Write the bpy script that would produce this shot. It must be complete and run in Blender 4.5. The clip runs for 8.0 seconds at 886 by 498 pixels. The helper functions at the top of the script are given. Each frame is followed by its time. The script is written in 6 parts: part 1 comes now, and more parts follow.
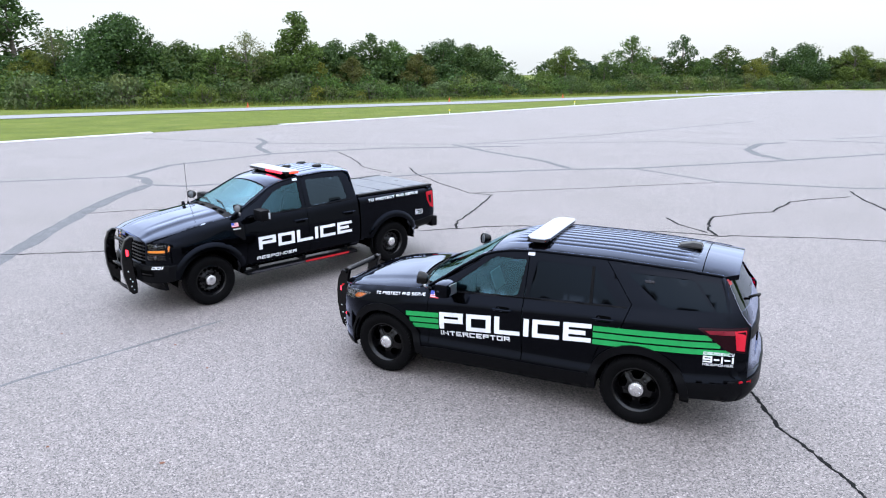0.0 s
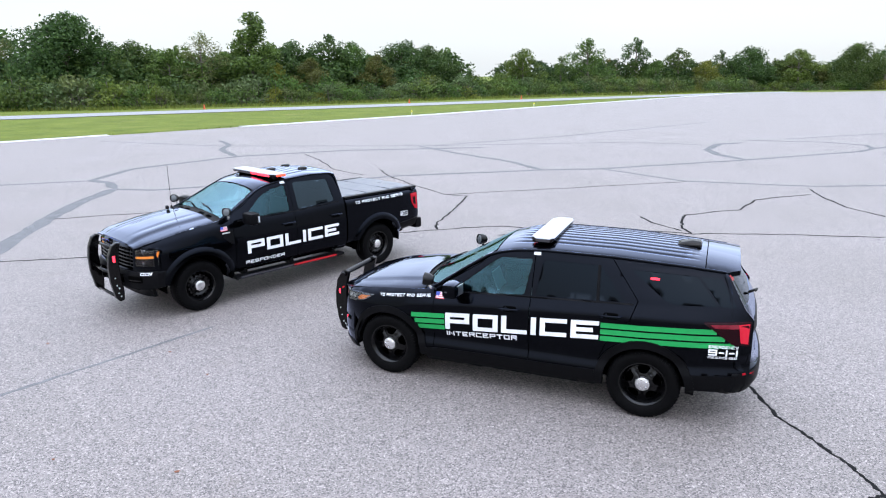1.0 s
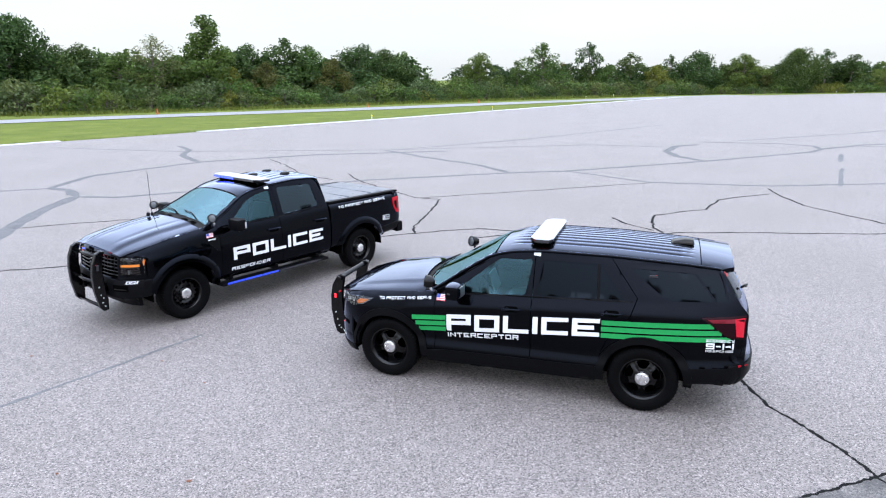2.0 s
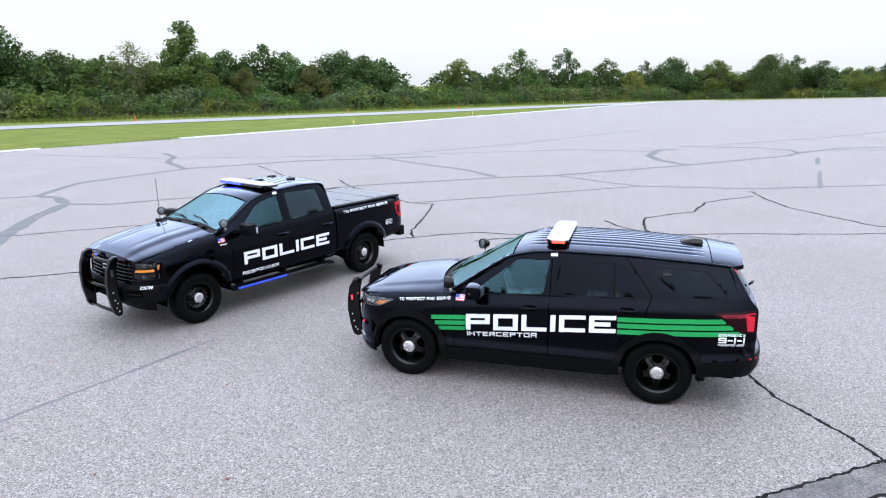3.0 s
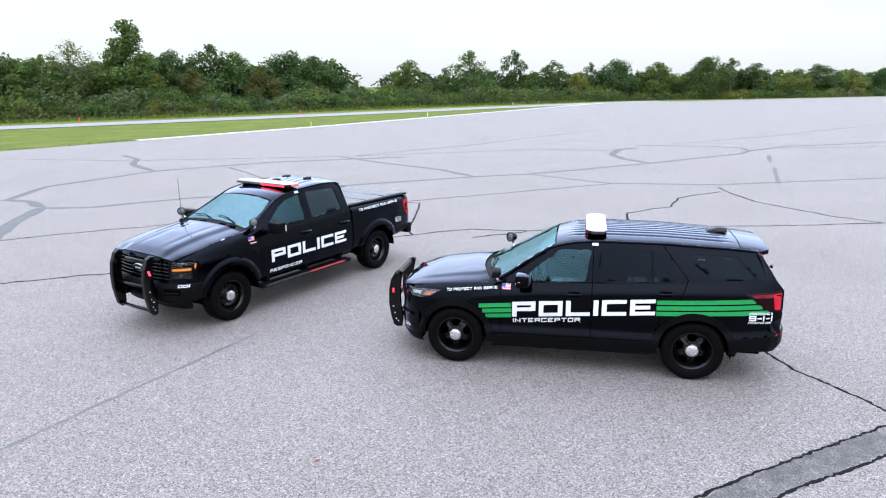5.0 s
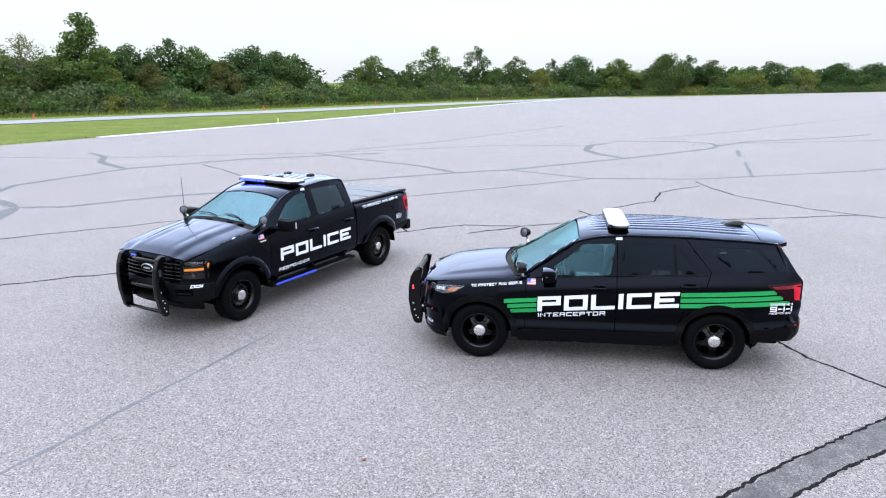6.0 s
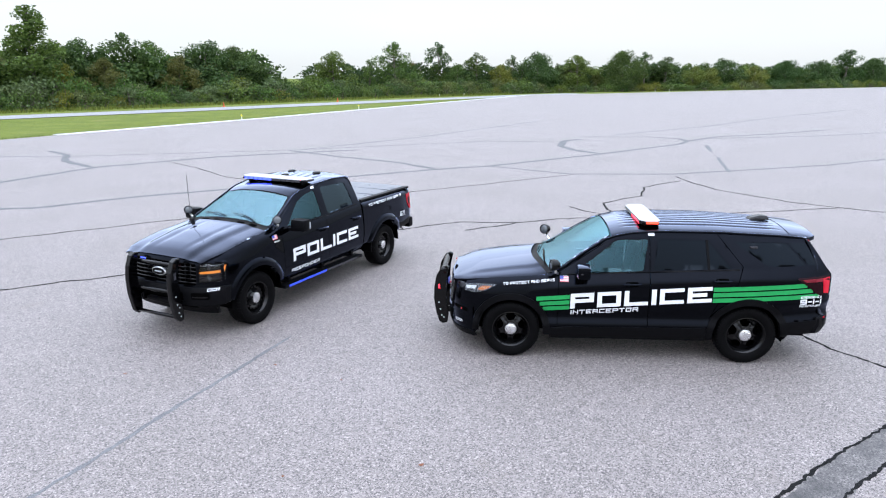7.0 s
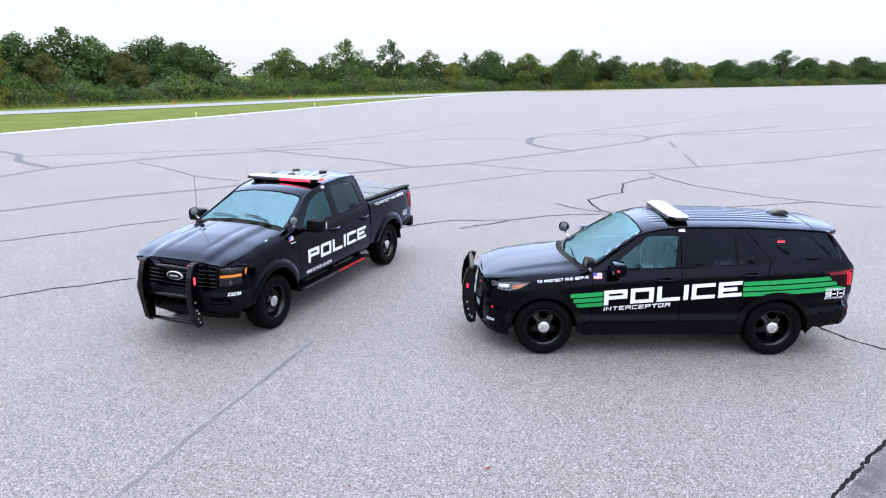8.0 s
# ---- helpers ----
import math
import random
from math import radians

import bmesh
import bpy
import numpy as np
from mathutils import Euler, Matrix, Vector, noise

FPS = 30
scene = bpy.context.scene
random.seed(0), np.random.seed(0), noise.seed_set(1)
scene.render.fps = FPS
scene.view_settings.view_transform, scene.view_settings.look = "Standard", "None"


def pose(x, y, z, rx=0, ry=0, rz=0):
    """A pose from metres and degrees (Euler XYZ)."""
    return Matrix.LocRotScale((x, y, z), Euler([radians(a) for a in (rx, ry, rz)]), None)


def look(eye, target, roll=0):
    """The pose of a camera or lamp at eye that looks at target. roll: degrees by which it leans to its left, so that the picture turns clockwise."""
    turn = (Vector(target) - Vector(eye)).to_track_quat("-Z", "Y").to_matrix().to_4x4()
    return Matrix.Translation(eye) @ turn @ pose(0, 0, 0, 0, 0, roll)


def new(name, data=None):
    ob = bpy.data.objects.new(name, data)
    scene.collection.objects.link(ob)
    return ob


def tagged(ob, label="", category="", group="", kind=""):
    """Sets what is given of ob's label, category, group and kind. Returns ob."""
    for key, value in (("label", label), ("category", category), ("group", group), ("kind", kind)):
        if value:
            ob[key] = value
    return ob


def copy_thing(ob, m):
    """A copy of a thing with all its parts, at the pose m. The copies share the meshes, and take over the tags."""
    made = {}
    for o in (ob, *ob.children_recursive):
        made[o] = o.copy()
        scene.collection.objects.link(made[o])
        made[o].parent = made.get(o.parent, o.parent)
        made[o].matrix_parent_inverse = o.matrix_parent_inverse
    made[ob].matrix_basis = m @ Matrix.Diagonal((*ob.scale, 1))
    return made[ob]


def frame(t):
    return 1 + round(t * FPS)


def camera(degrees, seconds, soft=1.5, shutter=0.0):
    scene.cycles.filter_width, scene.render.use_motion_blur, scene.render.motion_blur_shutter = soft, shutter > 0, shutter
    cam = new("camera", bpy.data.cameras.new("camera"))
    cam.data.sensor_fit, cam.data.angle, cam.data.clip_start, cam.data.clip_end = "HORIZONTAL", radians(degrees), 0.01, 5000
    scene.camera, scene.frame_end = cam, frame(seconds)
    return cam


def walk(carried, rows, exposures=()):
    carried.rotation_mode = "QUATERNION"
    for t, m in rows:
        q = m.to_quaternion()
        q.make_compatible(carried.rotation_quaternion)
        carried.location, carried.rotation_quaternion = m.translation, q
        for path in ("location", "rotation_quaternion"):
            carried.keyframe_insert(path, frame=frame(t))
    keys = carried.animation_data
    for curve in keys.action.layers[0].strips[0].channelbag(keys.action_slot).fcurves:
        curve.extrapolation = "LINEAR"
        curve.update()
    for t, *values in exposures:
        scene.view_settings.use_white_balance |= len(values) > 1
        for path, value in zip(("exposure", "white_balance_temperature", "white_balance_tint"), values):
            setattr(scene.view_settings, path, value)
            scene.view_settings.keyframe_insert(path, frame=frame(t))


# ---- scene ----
cam = camera(67.7, 8.0, soft=1.15)
PATH = [
    (0, (-0.471, 0.01, 3.563), (-0.498, 1.944, 3.053), -0.6),
    (0.5, (-0.762, -0.022, 3.581), (-0.736, 1.912, 3.073), -0.5),
    (1, (-1.015, -0.046, 3.583), (-0.916, 1.886, 3.076), -0.5),
    (1.5, (-1.267, -0.059, 3.59), (-1.096, 1.869, 3.086), -0.5),
    (3, (-2.048, -0.269, 3.617), (-1.753, 1.65, 3.135), -0.6),
    (3.5, (-2.326, -0.39, 3.63), (-2.014, 1.527, 3.152), -0.6),
    (4, (-2.659, -0.481, 3.637), (-2.318, 1.431, 3.16), -0.6),
    (4.5, (-3.013, -0.51, 3.634), (-2.617, 1.391, 3.157), -0.6),
    (6, (-4.187, -0.27, 3.645), (-3.624, 1.585, 3.152), -0.4),
    (6.5, (-4.593, -0.05, 3.638), (-3.97, 1.784, 3.139), -0.4),
    (7, (-5.033, 0.178, 3.639), (-4.354, 1.99, 3.135), -0.3),
    (7.5, (-5.497, 0.427, 3.637), (-4.758, 2.215, 3.13), -0.2),
    (8, (-5.976, 0.702, 3.633), (-5.161, 2.455, 3.122), -0.1),
]
walk(cam, [(t, look(eye, target, roll)) for t, eye, target, roll in PATH])

# ---- world: a bright overcast sky and a broad, weak sun ----
scene.view_settings.exposure = 0.25
world = bpy.data.worlds.new("overcast_sky")
scene.world = world
world.use_nodes = True
wt = world.node_tree
wt.nodes.clear()


def wnode(kind, **props):
    n = wt.nodes.new(kind)
    for k, v in props.items():
        n.inputs[k].default_value = v
    return n


SUN_ELEVATION, SUN_ROTATION = 58.0, 200.0
sky = wt.nodes.new("ShaderNodeTexSky")
sky.sky_type, sky.sun_disc = "NISHITA", False
sky.sun_elevation, sky.sun_rotation = radians(SUN_ELEVATION), radians(SUN_ROTATION)
sky.air_density, sky.dust_density = 1.0, 3.0
sky_bg = wnode("ShaderNodeBackground", Strength=0.05)
wt.links.new(sky.outputs[0], sky_bg.inputs["Color"])
# the cloud layer, a little uneven
coord = wt.nodes.new("ShaderNodeTexCoord")
stretch = wt.nodes.new("ShaderNodeMapping")
stretch.inputs["Scale"].default_value = (1.0, 1.0, 3.5)
wt.links.new(coord.outputs["Generated"], stretch.inputs["Vector"])
cloud = wnode("ShaderNodeTexNoise", Scale=2.2, Detail=5.0, Roughness=0.5)
wt.links.new(stretch.outputs[0], cloud.inputs["Vector"])
tone = wt.nodes.new("ShaderNodeValToRGB")
tone.color_ramp.elements[0].position, tone.color_ramp.elements[0].color = 0.3, (0.90, 0.96, 1.01, 1)
tone.color_ramp.elements[1].position, tone.color_ramp.elements[1].color = 0.7, (0.97, 1.0, 1.05, 1)
wt.links.new(cloud.outputs[0], tone.inputs[0])
cloud_bg = wnode("ShaderNodeBackground", Strength=1.0)
# an overcast sky is brightest overhead
axes = wt.nodes.new("ShaderNodeSeparateXYZ")
wt.links.new(coord.outputs["Generated"], axes.inputs[0])
rise = wt.nodes.new("ShaderNodeMath")
rise.operation, rise.use_clamp = "MAXIMUM", False
rise.inputs[1].default_value = 0.0
above = wt.nodes.new("ShaderNodeMath")
above.operation = "SUBTRACT"
above.inputs[1].default_value = 0.11
wt.links.new(axes.outputs["Z"], above.inputs[0])
wt.links.new(above.outputs[0], rise.inputs[0])
bright = wt.nodes.new("ShaderNodeMath")
bright.operation = "MULTIPLY_ADD"
bright.inputs[1].default_value, bright.inputs[2].default_value = 3.2, 0.735
wt.links.new(rise.outputs[0], bright.inputs[0])
wt.links.new(bright.outputs[0], cloud_bg.inputs["Strength"])
# and bluer overhead
high = wt.nodes.new("ShaderNodeValToRGB")
high.color_ramp.elements[0].position, high.color_ramp.elements[0].color = 0.02, (1.0, 1.0, 1.0, 1)
high.color_ramp.elements[1].position, high.color_ramp.elements[1].color = 0.45, (0.90, 0.965, 1.135, 1)
wt.links.new(rise.outputs[0], high.inputs[0])
blend = wt.nodes.new("ShaderNodeMix")
blend.data_type, blend.blend_type = "RGBA", "MULTIPLY"
blend.inputs[0].default_value = 1.0
wt.links.new(tone.outputs[0], blend.inputs[6])
wt.links.new(high.outputs[0], blend.inputs[7])
wt.links.new(blend.outputs[2], cloud_bg.inputs["Color"])
both = wt.nodes.new("ShaderNodeAddShader")
wt.links.new(sky_bg.outputs[0], both.inputs[0])
wt.links.new(cloud_bg.outputs[0], both.inputs[1])
world_out = wt.nodes.new("ShaderNodeOutputWorld")
wt.links.new(both.outputs[0], world_out.inputs["Surface"])

sun = bpy.data.lights.new("sun", "SUN")
sun.energy, sun.angle, sun.color = 0.3, radians(85), (1.0, 0.97, 0.92)
sun_ob = new("sun", sun)
sun_ob.matrix_basis = Matrix.Rotation(radians(180 - SUN_ROTATION), 4, "Z") @ Matrix.Rotation(radians(SUN_ELEVATION - 90), 4, "X")

# ---- materials ----
class Nodes:
    """A small builder of node materials."""

    def __init__(self, name):
        self.mat = bpy.data.materials.new(name)
        self.mat.use_nodes = True
        self.t = self.mat.node_tree
        self.b = self.t.nodes["Principled BSDF"]
        self.pos = self.add("ShaderNodeNewGeometry").outputs["Position"]
        self.obj = self.add("ShaderNodeTexCoord").outputs["Object"]

    def add(self, kind, **props):
        n = self.t.nodes.new(kind)
        for k, v in props.items():
            n.inputs[k.replace("_", " ")].default_value = v
        return n

    def link(self, a, b):
        self.t.links.new(a, b)

    def noise(self, scale, detail=3.0, rough=0.5, src=None):
        n = self.add("ShaderNodeTexNoise", Scale=scale, Detail=detail, Roughness=rough)
        self.link(src or self.pos, n.inputs["Vector"])
        return n.outputs[0]

    def ramp(self, src, *stops):
        n = self.t.nodes.new("ShaderNodeValToRGB")
        e = n.color_ramp.elements
        while len(e) < len(stops):
            e.new(0.5)
        for el, (p, c) in zip(e, stops):
            el.position, el.color = p, (*c, 1) if len(c) == 3 else c
        self.link(src, n.inputs[0])
        return n.outputs[0]

    def mix(self, a, b, fac=0.5, mode="MIX"):
        n = self.t.nodes.new("ShaderNodeMix")
        n.data_type, n.blend_type = "RGBA", mode
        for sock, v in ((n.inputs[0], fac), (n.inputs[6], a), (n.inputs[7], b)):
            if isinstance(v, (int, float)):
                sock.default_value = v
            elif isinstance(v, tuple):
                sock.default_value = (*v, 1)
            else:
                self.link(v, sock)
        return n.outputs[2]

    def bump(self, src, strength, dist):
        n = self.add("ShaderNodeBump", Strength=strength, Distance=dist)
        self.link(src, n.inputs["Height"])
        self.link(n.outputs[0], self.b.inputs["Normal"])

    def set(self, **props):
        for k, v in props.items():
            s = self.b.inputs[k.replace("_", " ")]
            if isinstance(v, tuple) and len(v) == 3:
                v = (*v, 1)
            if isinstance(v, (int, float, tuple)):
                s.default_value = v
            else:
                self.link(v, s)
        return self


def grey(v):
    return (v, v, v)


def plain(name, colour, rough=0.5, metal=0.0, spec=0.5, coat=0.0, wear=0.12, scale=18.0, bump=0.0):
    """A manufactured surface with slight dirt and unevenness."""
    n = Nodes(name)
    d = n.noise(scale, 4.0, 0.6, n.obj)
    lo = tuple(c * (1 - wear) for c in colour)
    hi = tuple(min(1.0, c * (1 + wear)) for c in colour)
    n.set(Base_Color=n.ramp(d, (0.3, lo), (0.7, hi)), Metallic=metal, Specular_IOR_Level=spec, Coat_Weight=coat, Coat_Roughness=0.03)
    n.set(Roughness=n.ramp(n.noise(scale * 0.4, 3.0, 0.6, n.obj), (0.3, grey(max(0.0, rough * 0.85))), (0.7, grey(min(1.0, rough * 1.15)))))
    if bump:
        n.bump(n.noise(scale * 12, 2.0, 0.5, n.obj), bump, 0.002)
    return n.mat


def glow(name, colour, strength, base=None):
    n = Nodes(name)
    n.set(Base_Color=base or tuple(c * 0.5 for c in colour), Emission_Color=colour, Emission_Strength=strength, Roughness=0.25)
    return n.mat


def pavement_material(name="weathered_asphalt", shade=(0.640, 0.604, 0.590), patchy=0.0):
    """Weathered asphalt: pale and dark chips in a grey binder, pitted, stained in broad patches."""
    n = Nodes(name)
    stone = n.add("ShaderNodeTexVoronoi", Scale=78.0)
    n.link(n.pos, stone.inputs["Vector"])
    pick = n.add("ShaderNodeSeparateColor")
    n.link(stone.outputs["Color"], pick.inputs[0])
    fine = n.noise(150.0, 2.0, 0.6)
    speck = n.ramp(pick.outputs[0], (0.0, (0.014, 0.013, 0.012)), (0.17, (0.05, 0.047, 0.045)), (0.30, (0.215, 0.20, 0.193)), (0.72, (0.325, 0.302, 0.292)), (0.9, (0.42, 0.395, 0.38)), (1.0, (0.66, 0.625, 0.60)))
    grain = n.ramp(fine, (0.30, (0.05, 0.047, 0.045)), (0.50, (0.262, 0.242, 0.235)), (0.70, (0.54, 0.505, 0.49)))
    base = n.mix(speck, grain, 0.28)
    pits = n.ramp(n.noise(30.0, 4.0, 0.75), (0.34, grey(0.52)), (0.47, grey(0.96)), (0.68, grey(1.19)))
    mid = n.ramp(n.noise(7.0, 4.0, 0.6), (0.3, grey(0.92)), (0.7, grey(1.07)))
    broad = n.ramp(n.noise(0.33, 5.0, 0.6), (0.3, (0.90, 0.89, 0.87)), (0.72, (1.07, 1.06, 1.07)))
    for layer in (pits, mid, broad):
        base = n.mix(base, layer, 1.0, "MULTIPLY")
    brown = n.ramp(n.noise(1.6, 6.0, 0.7), (0.58, grey(0.0)), (0.78, grey(0.34)))
    base = n.mix(base, (0.20, 0.165, 0.13), brown)
    if patchy:
        base = n.mix(base, (0.03, 0.03, 0.031), n.ramp(n.noise(2.4, 5.0, 0.7), (0.36, grey(0.0)), (0.66, grey(patchy))))
    base = n.mix(base, shade, 1.0, "MULTIPLY")
    n.set(Base_Color=base, Roughness=0.66, Specular_IOR_Level=0.68)
    n.bump(n.mix(fine, pick.outputs[0], 0.5), 0.55, 0.006)
    return n.mat


def patch_material(name, shade, contrast, spec=0.3):
    n = Nodes(name)
    fine = n.noise(80.0, 3.0, 0.7)
    c = n.ramp(fine, (0.32, grey(shade * (1 - contrast))), (0.68, (shade * (1 + contrast), shade * (1 + contrast), shade * (1.05 + contrast))))
    c = n.mix(c, n.ramp(n.noise(3.0, 5.0, 0.65), (0.3, grey(0.8)), (0.7, grey(1.2))), 1.0, "MULTIPLY")
    n.set(Base_Color=c, Roughness=0.9, Specular_IOR_Level=spec)
    n.bump(fine, 0.4, 0.004)
    return n.mat


def grass_material():
    n = Nodes("mown_grass")
    a = n.ramp(n.noise(0.35, 6.0, 0.65), (0.3, (0.066, 0.094, 0.010)), (0.55, (0.108, 0.134, 0.018)), (0.75, (0.15, 0.163, 0.034)))
    f = n.ramp(n.noise(9.0, 4.0, 0.7), (0.25, grey(0.62)), (0.75, grey(1.3)))
    straw = n.ramp(n.noise(0.12, 5.0, 0.7), (0.58, grey(0.0)), (0.75, grey(0.55)))
    n.set(Base_Color=n.mix(n.mix(a, f, 1.0, "MULTIPLY"), (0.17, 0.14, 0.07), straw), Roughness=0.9, Specular_IOR_Level=0.15)
    n.bump(n.noise(14.0, 3.0, 0.6), 0.8, 0.05)
    return n.mat


def leaf_material(name, dark, light):
    n = Nodes(name)
    geo = n.add("ShaderNodeNewGeometry")
    info = n.add("ShaderNodeObjectInfo")
    c = n.ramp(geo.outputs["Random Per Island"], (0.0, dark), (1.0, light))
    big = n.ramp(n.noise(0.6, 3.0, 0.6), (0.3, grey(0.72)), (0.7, grey(1.25)))
    c = n.mix(c, big, 1.0, "MULTIPLY")
    tint = n.ramp(info.outputs["Random"], (0.0, (0.82, 0.95, 0.9)), (0.5, (1.0, 1.0, 1.0)), (1.0, (1.22, 1.05, 0.85)))
    n.set(Base_Color=n.mix(c, tint, 1.0, "MULTIPLY"), Roughness=0.65, Specular_IOR_Level=0.25)
    through_leaf = n.add("ShaderNodeBsdfTranslucent")
    n.link(n.mix(c, tint, 1.0, "MULTIPLY"), through_leaf.inputs["Color"])
    m = n.add("ShaderNodeMixShader", Fac=0.3)
    n.link(n.b.outputs[0], m.inputs[1])
    n.link(through_leaf.outputs[0], m.inputs[2])
    n.link(m.outputs[0], n.t.nodes["Material Output"].inputs["Surface"])
    return n.mat


def bark_material():
    n = Nodes("bark")
    n.set(Base_Color=n.ramp(n.noise(6.0, 5.0, 0.7, n.obj), (0.3, (0.05, 0.042, 0.035)), (0.7, (0.17, 0.145, 0.12))), Roughness=0.9)
    n.bump(n.noise(14.0, 4.0, 0.7, n.obj), 0.7, 0.03)
    return n.mat


PAVING = pavement_material()
PATCH = patch_material("sealed_crack", 0.114, 0.6)
PATCH_FAINT = patch_material("worn_seam", 0.128, 0.5)
CRACK = patch_material("open_crack", 0.011, 0.7, 0.05)
REPAIR = pavement_material("repair_strip", (0.45, 0.437, 0.433), 0.9)
ROADTOP = patch_material("pale_concrete", 0.225, 0.15)
WHITE_LINE = patch_material("white_kerb_paint", 0.5, 0.06)
GRASS = grass_material()
BARK = bark_material()
LEAF_DARK = leaf_material("leaves_dark_green", (0.022, 0.048, 0.012), (0.080, 0.130, 0.032))
LEAF_DEEP = leaf_material("leaves_deep_green", (0.016, 0.036, 0.010), (0.050, 0.088, 0.023))
LEAF_MID = leaf_material("leaves_green", (0.038, 0.072, 0.014), (0.115, 0.175, 0.036))
LEAF_YELLOW = leaf_material("leaves_yellow_green", (0.075, 0.105, 0.016), (0.17, 0.19, 0.034))
LEAF_GREY = leaf_material("leaves_grey_green", (0.052, 0.078, 0.026), (0.125, 0.165, 0.062))
LEAF_RUST = leaf_material("leaves_rusty", (0.060, 0.072, 0.016), (0.125, 0.122, 0.030))

# ---- the airfield ----
def mesh_ob(name, bm, material=None, parent=None):
    me = bpy.data.meshes.new(name)
    bm.to_mesh(me)
    bm.free()
    if material:
        me.materials.append(material)
    ob = new(name, me)
    ob.parent = parent
    return ob


def part(name, bm, material, parent, label=""):
    ob = mesh_ob(name, bm, material, parent)
    return tagged(ob, label) if label else ob


def slab(name, outline, top, bottom, material):
    """A flat slab over a plan outline."""
    bm = bmesh.new()
    up = [bm.verts.new((x, y, top)) for x, y in outline]
    low = [bm.verts.new((x, y, bottom)) for x, y in outline]
    bm.faces.new(up)
    bm.faces.new(list(reversed(low)))
    for i in range(len(up)):
        j = (i + 1) % len(up)
        bm.faces.new((up[j], up[i], low[i], low[j]))
    bmesh.ops.recalc_face_normals(bm, faces=bm.faces)
    return mesh_ob(name, bm, material)


bm = bmesh.new()
bmesh.ops.create_grid(bm, x_segments=60, y_segments=60, size=2500)
ground = tagged(mesh_ob("ground", bm, GRASS), "short mown grass field with straw patches", "grass", kind="structure")
ground.location.z = -0.06

# apron: its long edge runs diagonally away, its far edge crosses in front of the woods
EDGE = [(-90.0, -24.0), (-27.4, 38.4), (-13.4, 51.2), (1.0, 64.0), (47.0, 110.0), (58.0, 120.6)]
APRON = EDGE + [(87, 127), (131, 135), (233, 152), (420, 185), (420, -160), (-90, -160)]
tagged(slab("pavement", APRON, 0.0, -0.2, PAVING), "weathered pale grey asphalt apron with sealed cracks", "apron", kind="structure")


def along(points, step, wobble=0.0, seed=0):
    """Points at even steps along a line through plan points, shaken sideways a little."""
    rng = random.Random(seed)
    pts = [Vector(p) for p in points]
    out = []
    for a, b in zip(pts, pts[1:]):
        n = max(1, int((b - a).length / step))
        side = Vector((-(b - a).y, (b - a).x)).normalized()
        for i in range(n):
            k = len(out) * step
            shake = (1.3 * noise.noise(Vector((seed * 7.1, k * 1.1, 0.0))) + 0.9 * noise.noise(Vector((seed * 3.3, k * 4.7, 5.0))) + 0.35 * rng.uniform(-1, 1)) * wobble
            out.append(a.lerp(b, i / n) + side * (shake if out else 0.0))
    out.append(pts[-1])
    return out


def strip(name, points, width, material, z, step=0.4, wobble=0.03, ragged=0.25, seed=0, label="", category="", close=True):
    """A thin raised band on the ground that follows a line."""
    rng = random.Random(seed + 99)
    line = along(points, step, wobble, seed)
    bm = bmesh.new()
    rows = []
    for i, p in enumerate(line):
        a, b = line[max(0, i - 1)], line[min(len(line) - 1, i + 1)]
        side = Vector((-(b - a).y, (b - a).x)).normalized()
        end = 0.25 if close and i in (0, len(line) - 1) else 1.0
        w1 = width * 0.5 * end * (1 + ragged * rng.uniform(-1, 1))
        w2 = width * 0.5 * end * (1 + ragged * rng.uniform(-1, 1))
        rows.append([bm.verts.new((*(p + side * w1), -0.01)), bm.verts.new((*(p + side * w1 * 0.96), z)), bm.verts.new((*(p - side * w2 * 0.96), z)), bm.verts.new((*(p - side * w2), -0.01))])
    for r, s in zip(rows, rows[1:]):
        for k in range(3):
            bm.faces.new((r[k], s[k], s[k + 1], r[k + 1]))
    bmesh.ops.recalc_face_normals(bm, faces=bm.faces)
    ob = mesh_ob(name, bm, material)
    return tagged(ob, label, category, kind="structure")


SEALED = "dark sealed crack band in the grey asphalt"
OPEN = "thin open crack running through the asphalt"
# wide sealed bands
strip("sealed_crack_1", [(-9.1, 9.9), (-9.71, 12.9), (-10.04, 14.6), (-10.55, 17.4), (-10.9, 20.0), (-10.9, 22.7)], 0.42, PATCH, 0.004, seed=1, label=SEALED, category="crack")
strip("sealed_crack_2", [(-10.9, 22.6), (-11.7, 23.9), (-12.6, 24.5), (-12.3, 27.6), (-9.0, 31.6), (-4.0, 33.6), (3.0, 34.0)], 0.34, PATCH, 0.005, seed=2, label=SEALED, category="crack")
strip("sealed_crack_3", [(-30.0, 20.0), (-16.7, 23.4), (-12.5, 24.5)], 0.22, PATCH, 0.0045, seed=3, label=SEALED, category="crack")
strip("sealed_crack_4", [(-10.9, 22.5), (-9.5, 22.1), (-6.7, 23.1), (-3.7, 23.5), (-1.3, 24.5), (4.15, 25.4), (6.5, 25.5), (11.7, 27.0), (13.4, 27.5), (20.1, 29.9), (21.5, 31.0), (22.2, 32.5), (21.2, 34.2), (17.5, 36.0)], 0.26, PATCH, 0.005, seed=4, label=SEALED, category="crack")
strip("sealed_crack_5", [(21.5, 31.0), (25.0, 32.6), (30.2, 32.8), (36.0, 33.9)], 0.3, PATCH, 0.0045, seed=5, label=SEALED, category="crack")
